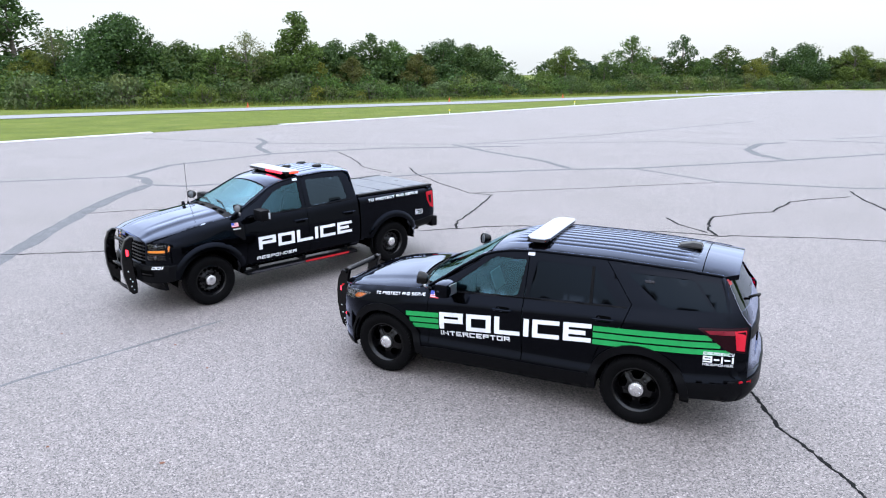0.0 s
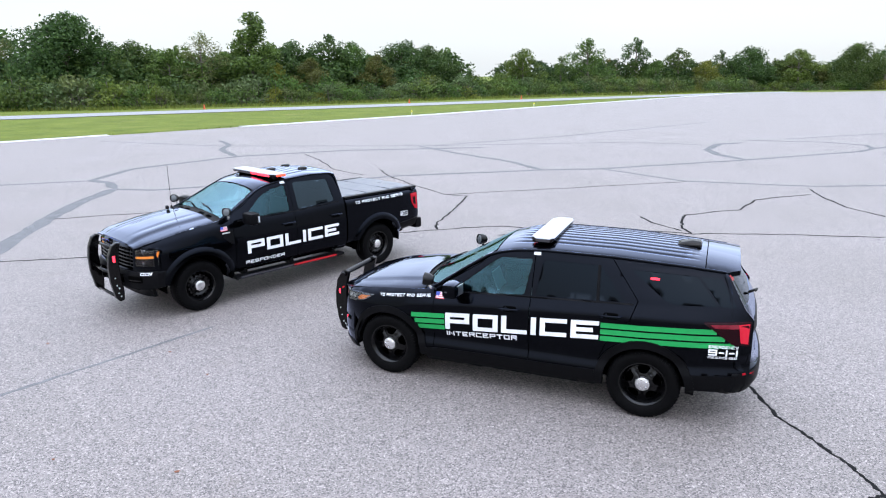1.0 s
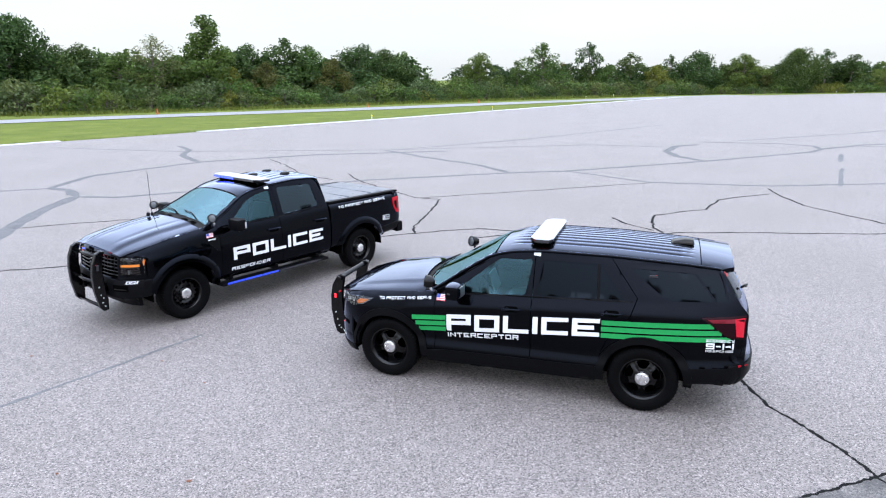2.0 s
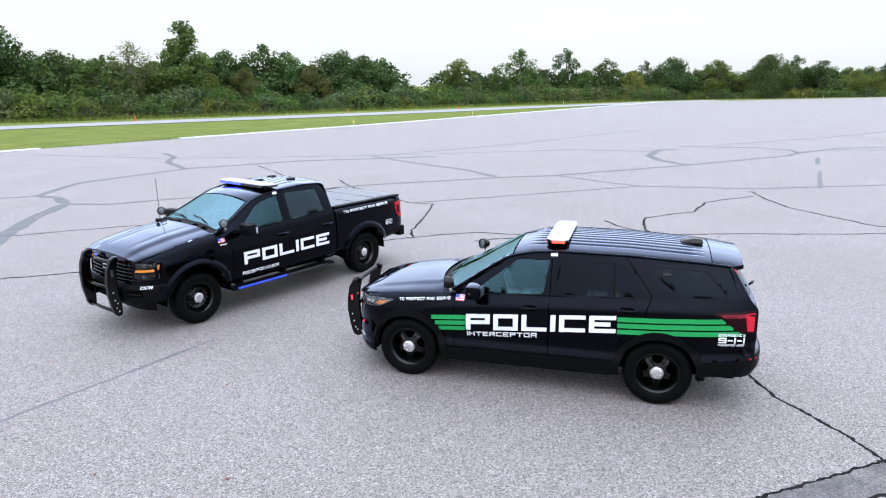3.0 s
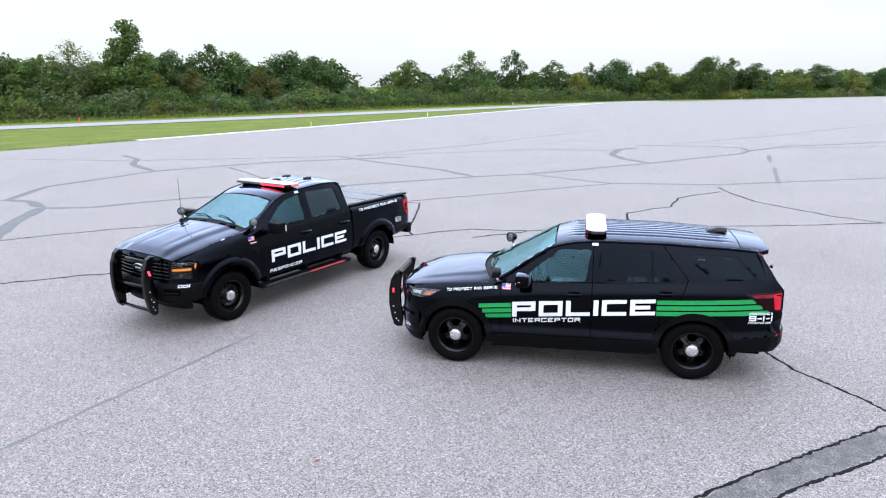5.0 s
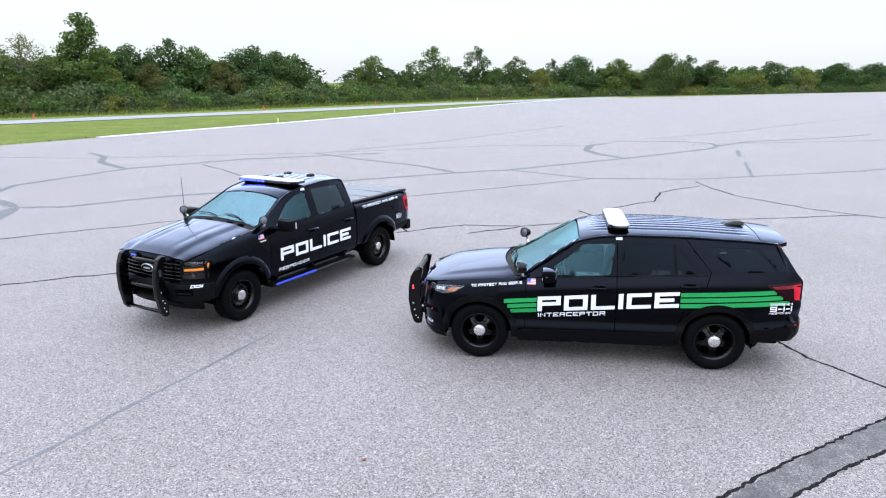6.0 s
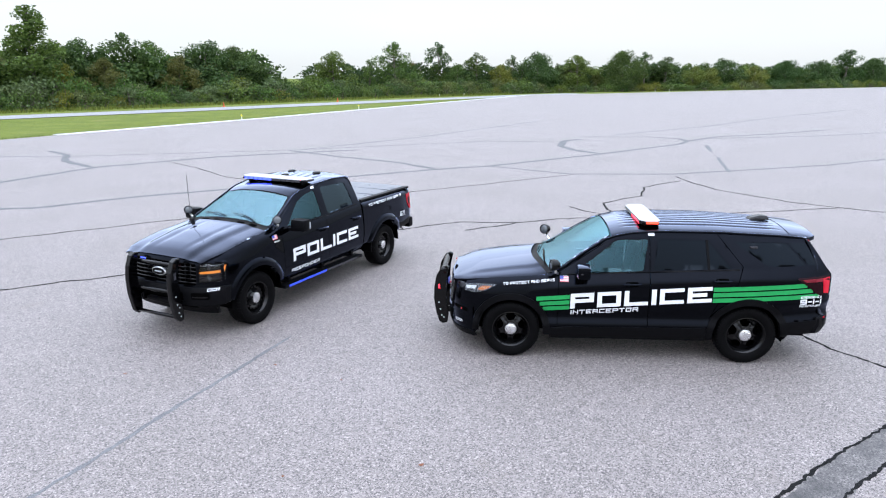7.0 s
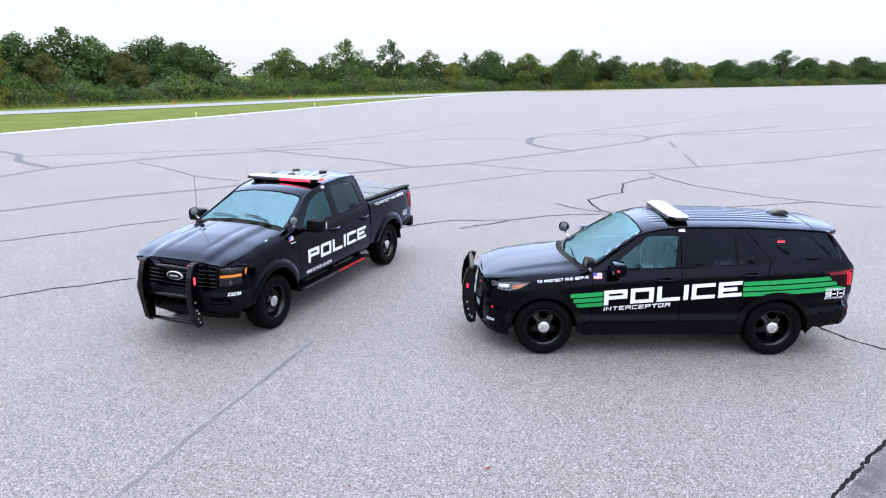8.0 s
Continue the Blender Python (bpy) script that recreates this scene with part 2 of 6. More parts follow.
strip("sealed_crack_6", [(6.55, 25.5), (7.7, 23.5), (8.5, 22.1), (12.2, 20.6), (19.7, 20.3), (27.8, 21.3), (48.0, 25.5)], 0.17, PATCH, 0.0042, seed=6, label=SEALED, category="crack")
strip("sealed_crack_7", [(-0.4, 35.2), (1.4, 31.4), (3.4, 28.1), (4.15, 25.5)], 0.28, PATCH, 0.0046, seed=7, label=SEALED, category="crack")
strip("sealed_crack_8", [(16.8, 34.6), (15.2, 34.0), (13.6, 31.7), (13.1, 29.6), (13.4, 27.6)], 0.42, PATCH, 0.0044, seed=8, label=SEALED, category="crack")
strip("sealed_crack_9", [(-12.1, 39.9), (-10.9, 37.4), (-10.6, 34.6), (-9.1, 31.6)], 0.32, PATCH, 0.0041, seed=9, label=SEALED, category="crack")
strip("sealed_crack_10", [(-19.4, 40.6), (-11.3, 36.7), (0.2, 35.3), (11.1, 35.7), (14.6, 33.6)], 0.14, PATCH_FAINT, 0.004, seed=10, label=SEALED, category="crack")
strip("sealed_crack_11", [(0.2, 35.3), (8.0, 39.6), (22.0, 50.0)], 0.2, PATCH_FAINT, 0.0043, seed=11, label=SEALED, category="crack")
strip("sealed_crack_12", [(20.0, 36.2), (30.0, 39.5), (44.0, 46.0), (60.0, 52.0)], 0.2, PATCH_FAINT, 0.004, seed=12, label=SEALED, category="crack")
strip("sealed_crack_13", [(24.0, 31.8), (31.0, 30.6), (42.0, 30.8), (60.0, 34.0)], 0.2, PATCH_FAINT, 0.0038, seed=13, label=SEALED, category="crack")
strip("worn_seam_1", [(-7.3, 5.7), (-6.4, 6.65), (-5.45, 7.72), (-3.95, 9.38)], 0.055, PATCH_FAINT, 0.003, 0.08, 0.01, 0.5, seed=14, label="faint worn paving seam in the asphalt", category="seam")
# open cracks
CRACKS = [
    [(-5.9, 32.0), (-4.8, 29.2), (-3.95, 26.4), (-2.7, 24.8)],
    [(-2.15, 26.3), (-1.8, 24.6), (-0.85, 22.2), (0.07, 20.4), (0.75, 19.95), (0.07, 17.4), (-0.32, 16.2), (-0.36, 15.45)],
    [(-1.3, 15.2), (-0.36, 15.45), (0.5, 15.6), (1.26, 15.7), (2.6, 15.1), (3.6, 15.05), (4.5, 14.95), (5.5, 14.5), (7.1, 14.35), (8.9, 13.9), (12.0, 13.4)],
    [(5.5, 14.5), (5.5, 15.1), (6.2, 16.6), (7.95, 17.1), (9.05, 18.5), (11.2, 19.2)],
    [(4.98, 16.5), (5.0, 15.7), (5.4, 14.8)],
    [(11.7, 20.1), (11.2, 18.5), (11.0, 17.2), (11.3, 14.6), (12.8, 12.0)],
    [(0.07, 20.3), (3.1, 20.9), (8.5, 22.0)],
    [(1.0, 14.75), (1.9, 14.85), (2.6, 15.1)],
    [(-11.0, 13.2), (-9.5, 13.35), (-8.0, 13.5), (-6.2, 13.7)],
    [(-10.5, 17.6), (-8.95, 18.05), (-5.1, 18.9)],
]
for i, pts in enumerate(CRACKS):
    strip("crack_%d" % (i + 1), pts, 0.04 if i in (6, 8, 9) else 0.055, CRACK, 0.0035 + 0.0002 * i, 0.14, 0.05, 0.55, seed=30 + i, label=OPEN, category="crack")
strip("crack_11", [(2.97, 8.4), (2.95, 6.85), (2.90, 6.2), (3.0, 5.7), (3.09, 5.2), (3.06, 4.4), (2.9, 3.0)], 0.036, CRACK, 0.004, 0.04, 0.020, 0.75, seed=44, label=OPEN, category="crack")
strip("repair_strip", [(-1.3, 3.46), (0.7, 4.08), (2.2, 4.43), (4.4, 4.83), (7.0, 5.21)], 0.37, REPAIR, 0.003, 0.05, 0.02, 0.16, seed=45, label="darker patched strip between two cracks", category="repair strip")
strip("crack_12", [(-1.3, 3.62), (-0.6, 3.9), (0.3, 4.16), (1.47, 4.44), (2.86, 4.73), (4.6, 5.1), (7.0, 5.5)], 0.032, CRACK, 0.0045, 0.04, 0.018, 0.75, seed=46, label=OPEN, category="crack")
strip("crack_13", [(-0.6, 3.45), (0.3, 3.8), (1.1, 3.99), (2.36, 4.24), (4.0, 4.5), (7.0, 4.9)], 0.034, CRACK, 0.0047, 0.04, 0.020, 0.75, seed=47, label=OPEN, category="crack")
strip("skid_mark_1", [(20.9, 28.8), (18.9, 26.2)], 0.2, PATCH_FAINT, 0.003, seed=48, label="dark rubber skid mark", category="skid mark")
strip("skid_mark_2", [(17.6, 24.4), (16.2, 22.6), (14.3, 20.1)], 0.16, PATCH_FAINT, 0.003, seed=49, label="faint rubber skid mark", category="skid mark")

def litter(name, spots, size, material, label):
    """Dead leaves and chips lying loose on the paving."""
    rng = random.Random(len(spots))
    for x, y in spots:
        bm = bmesh.new()
        a, b = rng.uniform(0, 6.28), size * rng.uniform(0.7, 1.3)
        ring = [bm.verts.new((b * math.cos(a + k) * (1.0 if k % 2 else 0.6), b * 0.6 * math.sin(a + k), 0.002 + 0.008 * rng.random())) for k in range(6)]
        tip = bm.verts.new((0, 0, 0.016))
        for k in range(6):
            bm.faces.new((ring[k], ring[(k + 1) % 6], tip))
        bm.faces.new(list(reversed(ring)))
        ob = mesh_ob(name, bm, material)
        ob.location = (x, y, 0.0)
        tagged(ob, label, "leaf", "loose leaves on the paving")


litter("dead_leaf", [(-6.11, 8.85), (-4.29, 8.43), (-3.58, 7.68), (-4.53, 5.85), (-3.25, 5.56)], 0.028, plain("brown_leaf", (0.16, 0.06, 0.03), 0.8), "small curled brown leaf lying on the asphalt")
# white painted edge, interrupted where the turf has crept over it
for i, (a, b) in enumerate([((-90.0, -24.0), (-20.6, 44.7)), ((-13.6, 51.1), (1.0, 64.1)), ((1.0, 64.1), (47.0, 110.0)), ((47.0, 110.0), (58.0, 120.6))]):
    strip("edge_kerb_%d" % (i + 1), [a, b], 0.55, WHITE_LINE, 0.05, 0.7, 0.05, 0.12, seed=60 + i, label="white painted low concrete edge strip", category="kerb", close=False)
# taxiway behind the verge
strip("road", [(-160.0, 1.0), (-60.0, 56.5), (-30.0, 74.0), (0.0, 89.0), (30.0, 106.5), (60.0, 122.6), (75.0, 128.0)], 7.0, ROADTOP, -0.03, 2.0, 0.12, 0.03, seed=70, label="pale concrete taxiway behind the grass verge", category="taxiway", close=False)


# ---- vegetation ----
def leaf_cloud(rng, puffs, per, size, squash=0.8):
    """Small bent leaf clumps gathered in puffs: (centre, radius) pairs."""
    verts, faces = [], []
    for (cx, cy, cz), r in puffs:
        n = max(12, int(per * r * r))
        d = rng.normal(size=(n, 3))
        d /= np.linalg.norm(d, axis=1)[:, None]
        rad = r * rng.uniform(0.40, 1.12, n) ** 0.6 * (1 + 0.35 * rng.uniform(0, 1, n) ** 6)
        c = d * rad[:, None] * np.array([1, 1, squash]) + np.array([cx, cy, cz])
        u = rng.normal(size=(n, 3))
        nrm = d + 0.9 * u
        nrm /= np.linalg.norm(nrm, axis=1)[:, None]
        a = np.cross(nrm, rng.normal(size=(n, 3)))
        a /= np.linalg.norm(a, axis=1)[:, None]
        b = np.cross(nrm, a)
        s = size * rng.uniform(0.55, 1.3, n)[:, None]
        base = len(verts)
        quad = np.stack([c - a * s, c + b * s * 0.55 + nrm * s * 0.2, c + a * s, c - b * s * 0.55 + nrm * s * 0.15], axis=1)
        verts.extend(quad.reshape(-1, 3).tolist())
        faces.extend([(base + 4 * i, base + 4 * i + 1, base + 4 * i + 2, base + 4 * i + 3) for i in range(n)])
    return verts, faces


def limb(bm, a, b, r0, r1, sides=6):
    a, b = Vector(a), Vector(b)
    q = (b - a).to_track_quat("Z", "Y").to_matrix()
    rings = []
    for p, r in ((a, r0), (a.lerp(b, 0.5) + q @ Vector((0.06 * r0, 0.3 * r0, 0)), (r0 + r1) / 2), (b, r1)):
        rings.append([bm.verts.new(p + q @ Vector((r * math.cos(2 * math.pi * k / sides), r * math.sin(2 * math.pi * k / sides), 0))) for k in range(sides)])
    for r, s in zip(rings, rings[1:]):
        for k in range(sides):
            bm.faces.new((r[k], r[(k + 1) % sides], s[(k + 1) % sides], s[k]))


def tree(seed, height, radius, leaf, label, start=0.22, puffs=28, per=150, size=0.165, taper=0.5, thin=1.0, category="tree", name="tree"):
    """A tapered trunk with limbs and a crown of many small leaf clumps, 'height' tall and about 2 x 'radius' wide."""
    rng = np.random.default_rng(seed)
    root = tagged(new(name), label, category)
    bm = bmesh.new()
    top = height * 0.86
    lean = Vector((rng.uniform(-0.05, 0.05) * height, rng.uniform(-0.05, 0.05) * height, 0))
    limb(bm, (0, 0, -0.3), lean * 0.5 + Vector((0, 0, top * 0.5)), 0.022 * height, 0.014 * height, 8)
    limb(bm, lean * 0.5 + Vector((0, 0, top * 0.5)), lean + Vector((0, 0, top)), 0.014 * height, 0.003 * height, 7)
    balls = []
    puffs = int(puffs * 1.7)
    for i in range(puffs):
        f = (i + rng.uniform(0, 1)) / puffs
        z = height * (start + (0.93 - start) * f)
        w = radius * (math.sin(math.pi * (0.16 + 0.80 * f)) ** 0.8) * (1 - taper * max(0.0, f - 0.45))
        ang = rng.uniform(0, 2 * math.pi)
        d = w * rng.uniform(0.2, 1.05)
        c = (lean.x * f + d * math.cos(ang), lean.y * f + d * math.sin(ang), z)
        balls.append((c, radius * rng.uniform(0.14, 0.36) * (0.65 if f > 0.85 else 1.0)))
        if i % 2 == 0:
            limb(bm, (lean.x * f * 0.8, lean.y * f * 0.8, max(0.15 * height, z - 0.35 * d - 0.06 * height)), c, 0.006 * height, 0.0015 * height, 5)
    part("trunk", bm, BARK, root)
    v, f = leaf_cloud(rng, balls, per * thin, size)
    me = bpy.data.meshes.new("crown")
    me.from_pydata(v, [], f)
    me.materials.append(leaf)
    crown = new("crown", me)
    crown.parent = root
    return root


def bush(seed, leaf, label):
    """A low spreading shrub, about 1 m in each measure, to be scaled."""
    rng = np.random.default_rng(seed)
    root = tagged(new("bush"), label, "bush", "shrubs along the taxiway")
    bm = bmesh.new()
    balls = []
    for i in range(15):
        a, d = rng.uniform(0, 2 * math.pi), rng.uniform(0.1, 0.8)
        c = (d * math.cos(a), d * math.sin(a), 0.12 + 0.72 * (1 - d * d * 0.9) * rng.uniform(0.35, 1.0))
        balls.append((c, rng.uniform(0.16, 0.33)))
        limb(bm, (0.1 * math.cos(a), 0.1 * math.sin(a), -0.03), c, 0.03, 0.008, 4)
    for i in range(9):
        a = 2 * math.pi * (i + rng.uniform(-0.3, 0.3)) / 9
        balls.append(((0.72 * math.cos(a), 0.72 * math.sin(a), 0.16), rng.uniform(0.2, 0.3)))
    part("stem", bm, BARK, root)
    v, f = leaf_cloud(rng, balls, 640, 0.060)
    me = bpy.data.meshes.new("foliage")
    me.from_pydata(v, [], f)
    me.materials.append(leaf)
    fol = new("foliage", me)
    fol.parent = root
    return root


def at(x, y, s=1.0, sz=None, turn=0.0):
    return Matrix.Translation((x, y, -0.06)) @ Matrix.Rotation(turn, 4, "Z") @ Matrix.Diagonal((s, s, sz or s, 1))


def spawn(ob, m):
    """A copy of a thing that has been scaled in place, at a pose of its own scale."""
    return copy_thing(ob, m @ Matrix.Diagonal((1 / ob.scale.x, 1 / ob.scale.y, 1 / ob.scale.z, 1)))


# kinds of tree, each ten metres tall before scaling
KINDS = {
    "broad": tree(1, 10, 4.6, LEAF_DARK, "dark green broadleaf tree at the wood's edge", 0.14),
    "broad_b": tree(2, 10, 4.2, LEAF_MID, "green broadleaf tree at the wood's edge", 0.12),
    "oval": tree(3, 10, 3.4, LEAF_MID, "green oval-crowned tree with gaps in its leaves", 0.12, 28, 150),
    "oval_b": tree(4, 10, 3.1, LEAF_DARK, "dark green upright tree at the wood's edge", 0.10, 30, 160),
    "tall": tree(5, 10, 2.9, LEAF_MID, "tall narrow green tree rising above the others", 0.04, 34, 260, 0.15, 0.9),
    "top": tree(6, 10, 2.4, LEAF_DARK, "slender tree with a leafy head on a bare trunk", 0.45, 17, 240, 0.15, 0.2),
    "pale": tree(7, 10, 3.3, LEAF_GREY, "pale thin-leaved tree with bare twigs", 0.16, 38, 110, 0.12, 0.3, 0.9),
    "yellow": tree(8, 10, 4.4, LEAF_YELLOW, "yellow-green small tree before the wood", 0.06),
    "rusty": tree(9, 10, 4.3, LEAF_RUST, "rusty brown-green small tree before the wood", 0.06),
    "wide": tree(10, 10, 6.0, LEAF_DARK, "wide dark green tree with a rounded crown", 0.06, 40, 125, 0.17),
    "thicket": tree(11, 10, 5.6, LEAF_DARK, "dark green tree filling the wood", 0.04, 24, 19, 0.40),
    "thicket_b": tree(12, 10, 5.0, LEAF_MID, "green tree filling the wood", 0.04, 24, 24, 0.38),
    "thicket_c": tree(13, 10, 5.2, LEAF_DEEP, "deep green shaded tree filling the wood", 0.04, 24, 22, 0.38),
}
BUSHES = [bush(21, LEAF_GREY, "grey-green willow shrub beside the taxiway"), bush(22, LEAF_MID, "leafy green shrub beside the taxiway"), bush(23, LEAF_DARK, "dark green shrub at the wood's edge"), bush(24, LEAF_YELLOW, "yellowish green shrub beside the taxiway")]
used = set()
TOPS = {}
for kind_name, kind_ob in KINDS.items():
    heights = sorted(v.co.z for v in [c for c in kind_ob.children if c.name.startswith("crown")][0].data.vertices)
    TOPS[kind_name] = heights[int(len(heights) * 0.995)]


def plant(kind, x, y, h, spread=1.0):
    """The kind's tree h metres tall at a place in the plan."""
    ob = KINDS[kind]
    s = h / TOPS[kind]
    turn = (x * 12.9 + y * 78.2) % 6.28
    m = at(x, y, s * spread * 1.15, s, turn)
    if kind in used:
        return spawn(ob, m)
    used.add(kind)
    ob.matrix_basis = m
    return ob


# the near wood, then the far row, tree by tree
for kind, x, y, h, spread in [
    ("oval_b", -64, 100, 15.0, 1.3), ("yellow", -60, 95, 7.4, 0.95), ("pale", -57.7, 98, 10.2, 0.8), ("wide", -48, 97, 12.0, 0.95), ("top", -43.4, 98, 9.6, 0.8),
    ("broad", -39.3, 98, 8.4, 1.1), ("oval", -33.4, 96, 7.4, 0.9), ("pale", -29.6, 98, 9.6, 0.9), ("tall", -23.8, 103, 12.4, 1.1), ("broad", -19.6, 111, 9.0, 1.15),
    ("yellow", -20.4, 102.5, 5.6, 0.8), ("rusty", -15.7, 105, 6.2, 1.0), ("oval_b", -13.9, 112, 10.0, 1.1), ("broad_b", -10, 115, 9.0, 1.0)]:
    plant(kind, x, y, h, spread)
for kind, x, y, h, spread in [
    ("rusty", -6, 112, 6.8, 1.0), ("broad", -2.2, 120, 9.3, 1.2), ("wide", 3.2, 122, 8.6, 0.8), ("pale", 12.5, 147, 5.2, 1.3), ("broad_b", 21, 128, 8.2, 1.1),
    ("oval", 29.5, 134, 7.0, 0.8), ("oval", 35.4, 135, 10.4, 1.0), ("top", 47.7, 143, 11.0, 0.9), ("broad_b", 51, 140, 6.2, 1.0), ("top", 57.3, 144, 8.9, 1.1)]:
    plant(kind, x, y, h, spread)
for kind, x, y, h, spread in [
    ("yellow", 63, 143, 6.0, 1.0), ("top", 68.5, 148, 8.6, 0.7), ("broad", 72.7, 143, 9.0, 1.1), ("broad_b", 84, 144, 8.4, 1.2), ("wide", 96, 143, 9.4, 0.9),
    ("top", 105, 146, 9.5, 1.0), ("oval_b", 110.6, 145, 8.2, 1.3), ("yellow", 118.5, 144, 6.0, 1.2), ("broad", 135, 150, 8.0, 1.3), ("yellow", 125, 145, 5.6, 1.3)]:
    plant(kind, x, y, h, spread)
for kind, x, y, h, spread in [
    ("yellow", 143, 148, 6.0, 1.4), ("wide", 158, 151, 7.6, 1.1), ("broad", 175, 155, 7.8, 1.4), ("oval_b", 188, 156, 11.0, 1.2), ("wide", 201, 157, 8.6, 1.1),
    ("broad", 219, 160, 8.0, 1.5), ("wide", 239, 163, 9.4, 1.2), ("broad", 256, 165, 8.2, 1.5)]:
    plant(kind, x, y, h, spread)

# filling trees behind and between
rng = random.Random(5)
WOOD_EDGE = [(-130, 99), (-63, 97), (-37, 96), (-17, 106), (7, 124)]
GAP_EDGE = [(5, 127), (22, 136)]
FAR_EDGE = [(20, 131), (44, 142), (77, 146), (130, 149), (233, 164), (330, 180)]
for edge, step, lo, hi in ((WOOD_EDGE, 2.7, 5.6, 8.2), (GAP_EDGE, 2.6, 2.4, 3.6), (FAR_EDGE, 3.6, 4.8, 7.0)):
    for back in (0.0, 5.0):
        for p in along([Vector(q) for q in edge], step, 0.6, 3 + int(back)):
            k = rng.choices(["thicket", "thicket_c", "thicket_b", "rusty", "yellow"], (5, 3.5, 3.5, 0.3, 0.3))[0]
            plant(k, p.x + rng.uniform(-1.3, 1.3), p.y + back + rng.uniform(0.5, 4.0), rng.uniform(lo, hi) + 0.08 * back, rng.uniform(0.85, 1.2))

# shrub belt in front of the wood
SHRUBS = [(-130, 86), (-63, 88), (-52, 84), (-37, 87), (-17, 97), (9, 113), (30, 125), (52, 133), (70, 137)]
spots = along([Vector(q) for q in SHRUBS], 1.75, 0.5, 8)
for i, p in enumerate(spots):
    for row in range(2):
        kind = rng.choices(range(4), (5, 4, 3, 1))[0] if p.x < -10 or row else rng.choices(range(4), (3, 5, 3, 2))[0]
        h = rng.uniform(2.9, 4.3) if p.x < -38 else rng.uniform(1.9, 3.2)
        h *= (1.25 if row else 0.92) * (1 + 0.38 * noise.noise(Vector((p.x * 0.16, p.y * 0.16, 4.0 * row))))
        x, y = p.x + rng.uniform(-0.8, 0.8) - row * 0.8, p.y + rng.uniform(-0.7, 0.7) + row * 3.0
        m = at(x, y, h * rng.uniform(0.8, 1.15), h, rng.uniform(0, 6.28))
        if i < 4 and row == 0:
            BUSHES[i].matrix_basis = m
        else:
            spawn(BUSHES[kind], m)
FAR_SHRUBS = [(70, 139), (130, 141), (233, 156), (330, 172)]
for p in along([Vector(q) for q in FAR_SHRUBS], 3.2, 0.6, 9):
    h = rng.uniform(1.3, 2.6)
    spawn(BUSHES[rng.choice([1, 2, 2, 3, 0])], at(p.x, p.y, h * 1.3, h, rng.uniform(0, 6.28)))


def tufts(name, points, width, count, height, leaf, label, seed):
    """Rough grass and weeds along a line."""
    r = np.random.default_rng(seed)
    line = along([Vector(q) for q in points], 1.0, 0.2, seed)
    v, f = [], []
    for _ in range(count):
        i = int(r.integers(0, len(line) - 1))
        p = line[i].lerp(line[i + 1], float(r.uniform(0, 1)))
        x, y = p.x + r.normal() * width * 0.4, p.y + r.normal() * width * 0.4
        h, a, w = height * r.uniform(0.4, 1.2), r.uniform(0, 6.28), height * r.uniform(0.05, 0.16)
        dx, dy = math.cos(a) * w, math.sin(a) * w
        lx, ly = r.normal() * h * 0.3, r.normal() * h * 0.3
        b = len(v)
        v.extend([(x - dx, y - dy, -0.08), (x + dx, y + dy, -0.08), (x + dx * 0.5 + lx, y + dy * 0.5 + ly, h - 0.06), (x - dx * 0.6 + lx, y - dy * 0.6 + ly, h * 0.9 - 0.06)])
        f.append((b, b + 1, b + 2, b + 3))
    me = bpy.data.meshes.new(name)
    me.from_pydata(v, [], f)
    me.materials.append(leaf)
    return tagged(new(name, me), label, "grass", kind="stuff")


tufts("edge_weeds", [(-60, 6.2), (-27.8, 38.7), (-13.7, 51.6), (0.6, 64.5), (57.6, 121.2)], 0.6, 2600, 0.16, LEAF_YELLOW, "short weeds growing along the apron edge", 81)
tufts("rough_grass", [(-110, 83), (-63, 84), (-37, 83), (-17, 92), (9, 108), (30, 120), (60, 132)], 2.6, 9000, 0.42, LEAF_YELLOW, "tall rough yellowish grass before the shrubs", 82)
tufts("turf", [(-75, 10), (-40, 46), (-20, 62), (5, 78), (40, 106)], 16, 9000, 0.06, LEAF_YELLOW, "tufts of mown turf on the verge", 83)


# ---- markers on the verge ----
ORANGE = plain("orange_plastic", (0.50, 0.085, 0.03), 0.6)
YELLOW_PAINT = plain("yellow_paint", (0.75, 0.62, 0.05), 0.5)
MARKER_WHITE = plain("white_plastic", (0.75, 0.75, 0.75), 0.5)


def turned(profile, sides=20, bm=None, caps=True):
    """A solid of revolution about z from (radius, height) pairs."""
    bm = bm or bmesh.new()
    rings = []
    for r, z in profile:
        rings.append([bm.verts.new((r * math.cos(2 * math.pi * k / sides), r * math.sin(2 * math.pi * k / sides), z)) for k in range(sides)])
    for a, b in zip(rings, rings[1:]):
        for k in range(sides):
            bm.faces.new((a[k], a[(k + 1) % sides], b[(k + 1) % sides], b[k]))
    if caps:
        bm.faces.new(list(reversed(rings[0])))
        bm.faces.new(rings[-1])
    bmesh.ops.recalc_face_normals(bm, faces=bm.faces)
    return bm


def marker_cone(x, y):
    root = tagged(new("marker_cone"), "orange plastic marker cone beside the taxiway", "cone", "taxiway cones")
    root.location = (x, y, -0.06)
    part("base", turned([(0.22, 0), (0.22, 0.04), (0.17, 0.05)], 4), ORANGE, root)
    part("cone", turned([(0.12, 0.05), (0.035, 0.60), (0.025, 0.62)], 14), ORANGE, root)


for x, y in ((-25.4, 82.6), (-0.7, 94.6), (17.0, 106.0)):
    marker_cone(x, y)


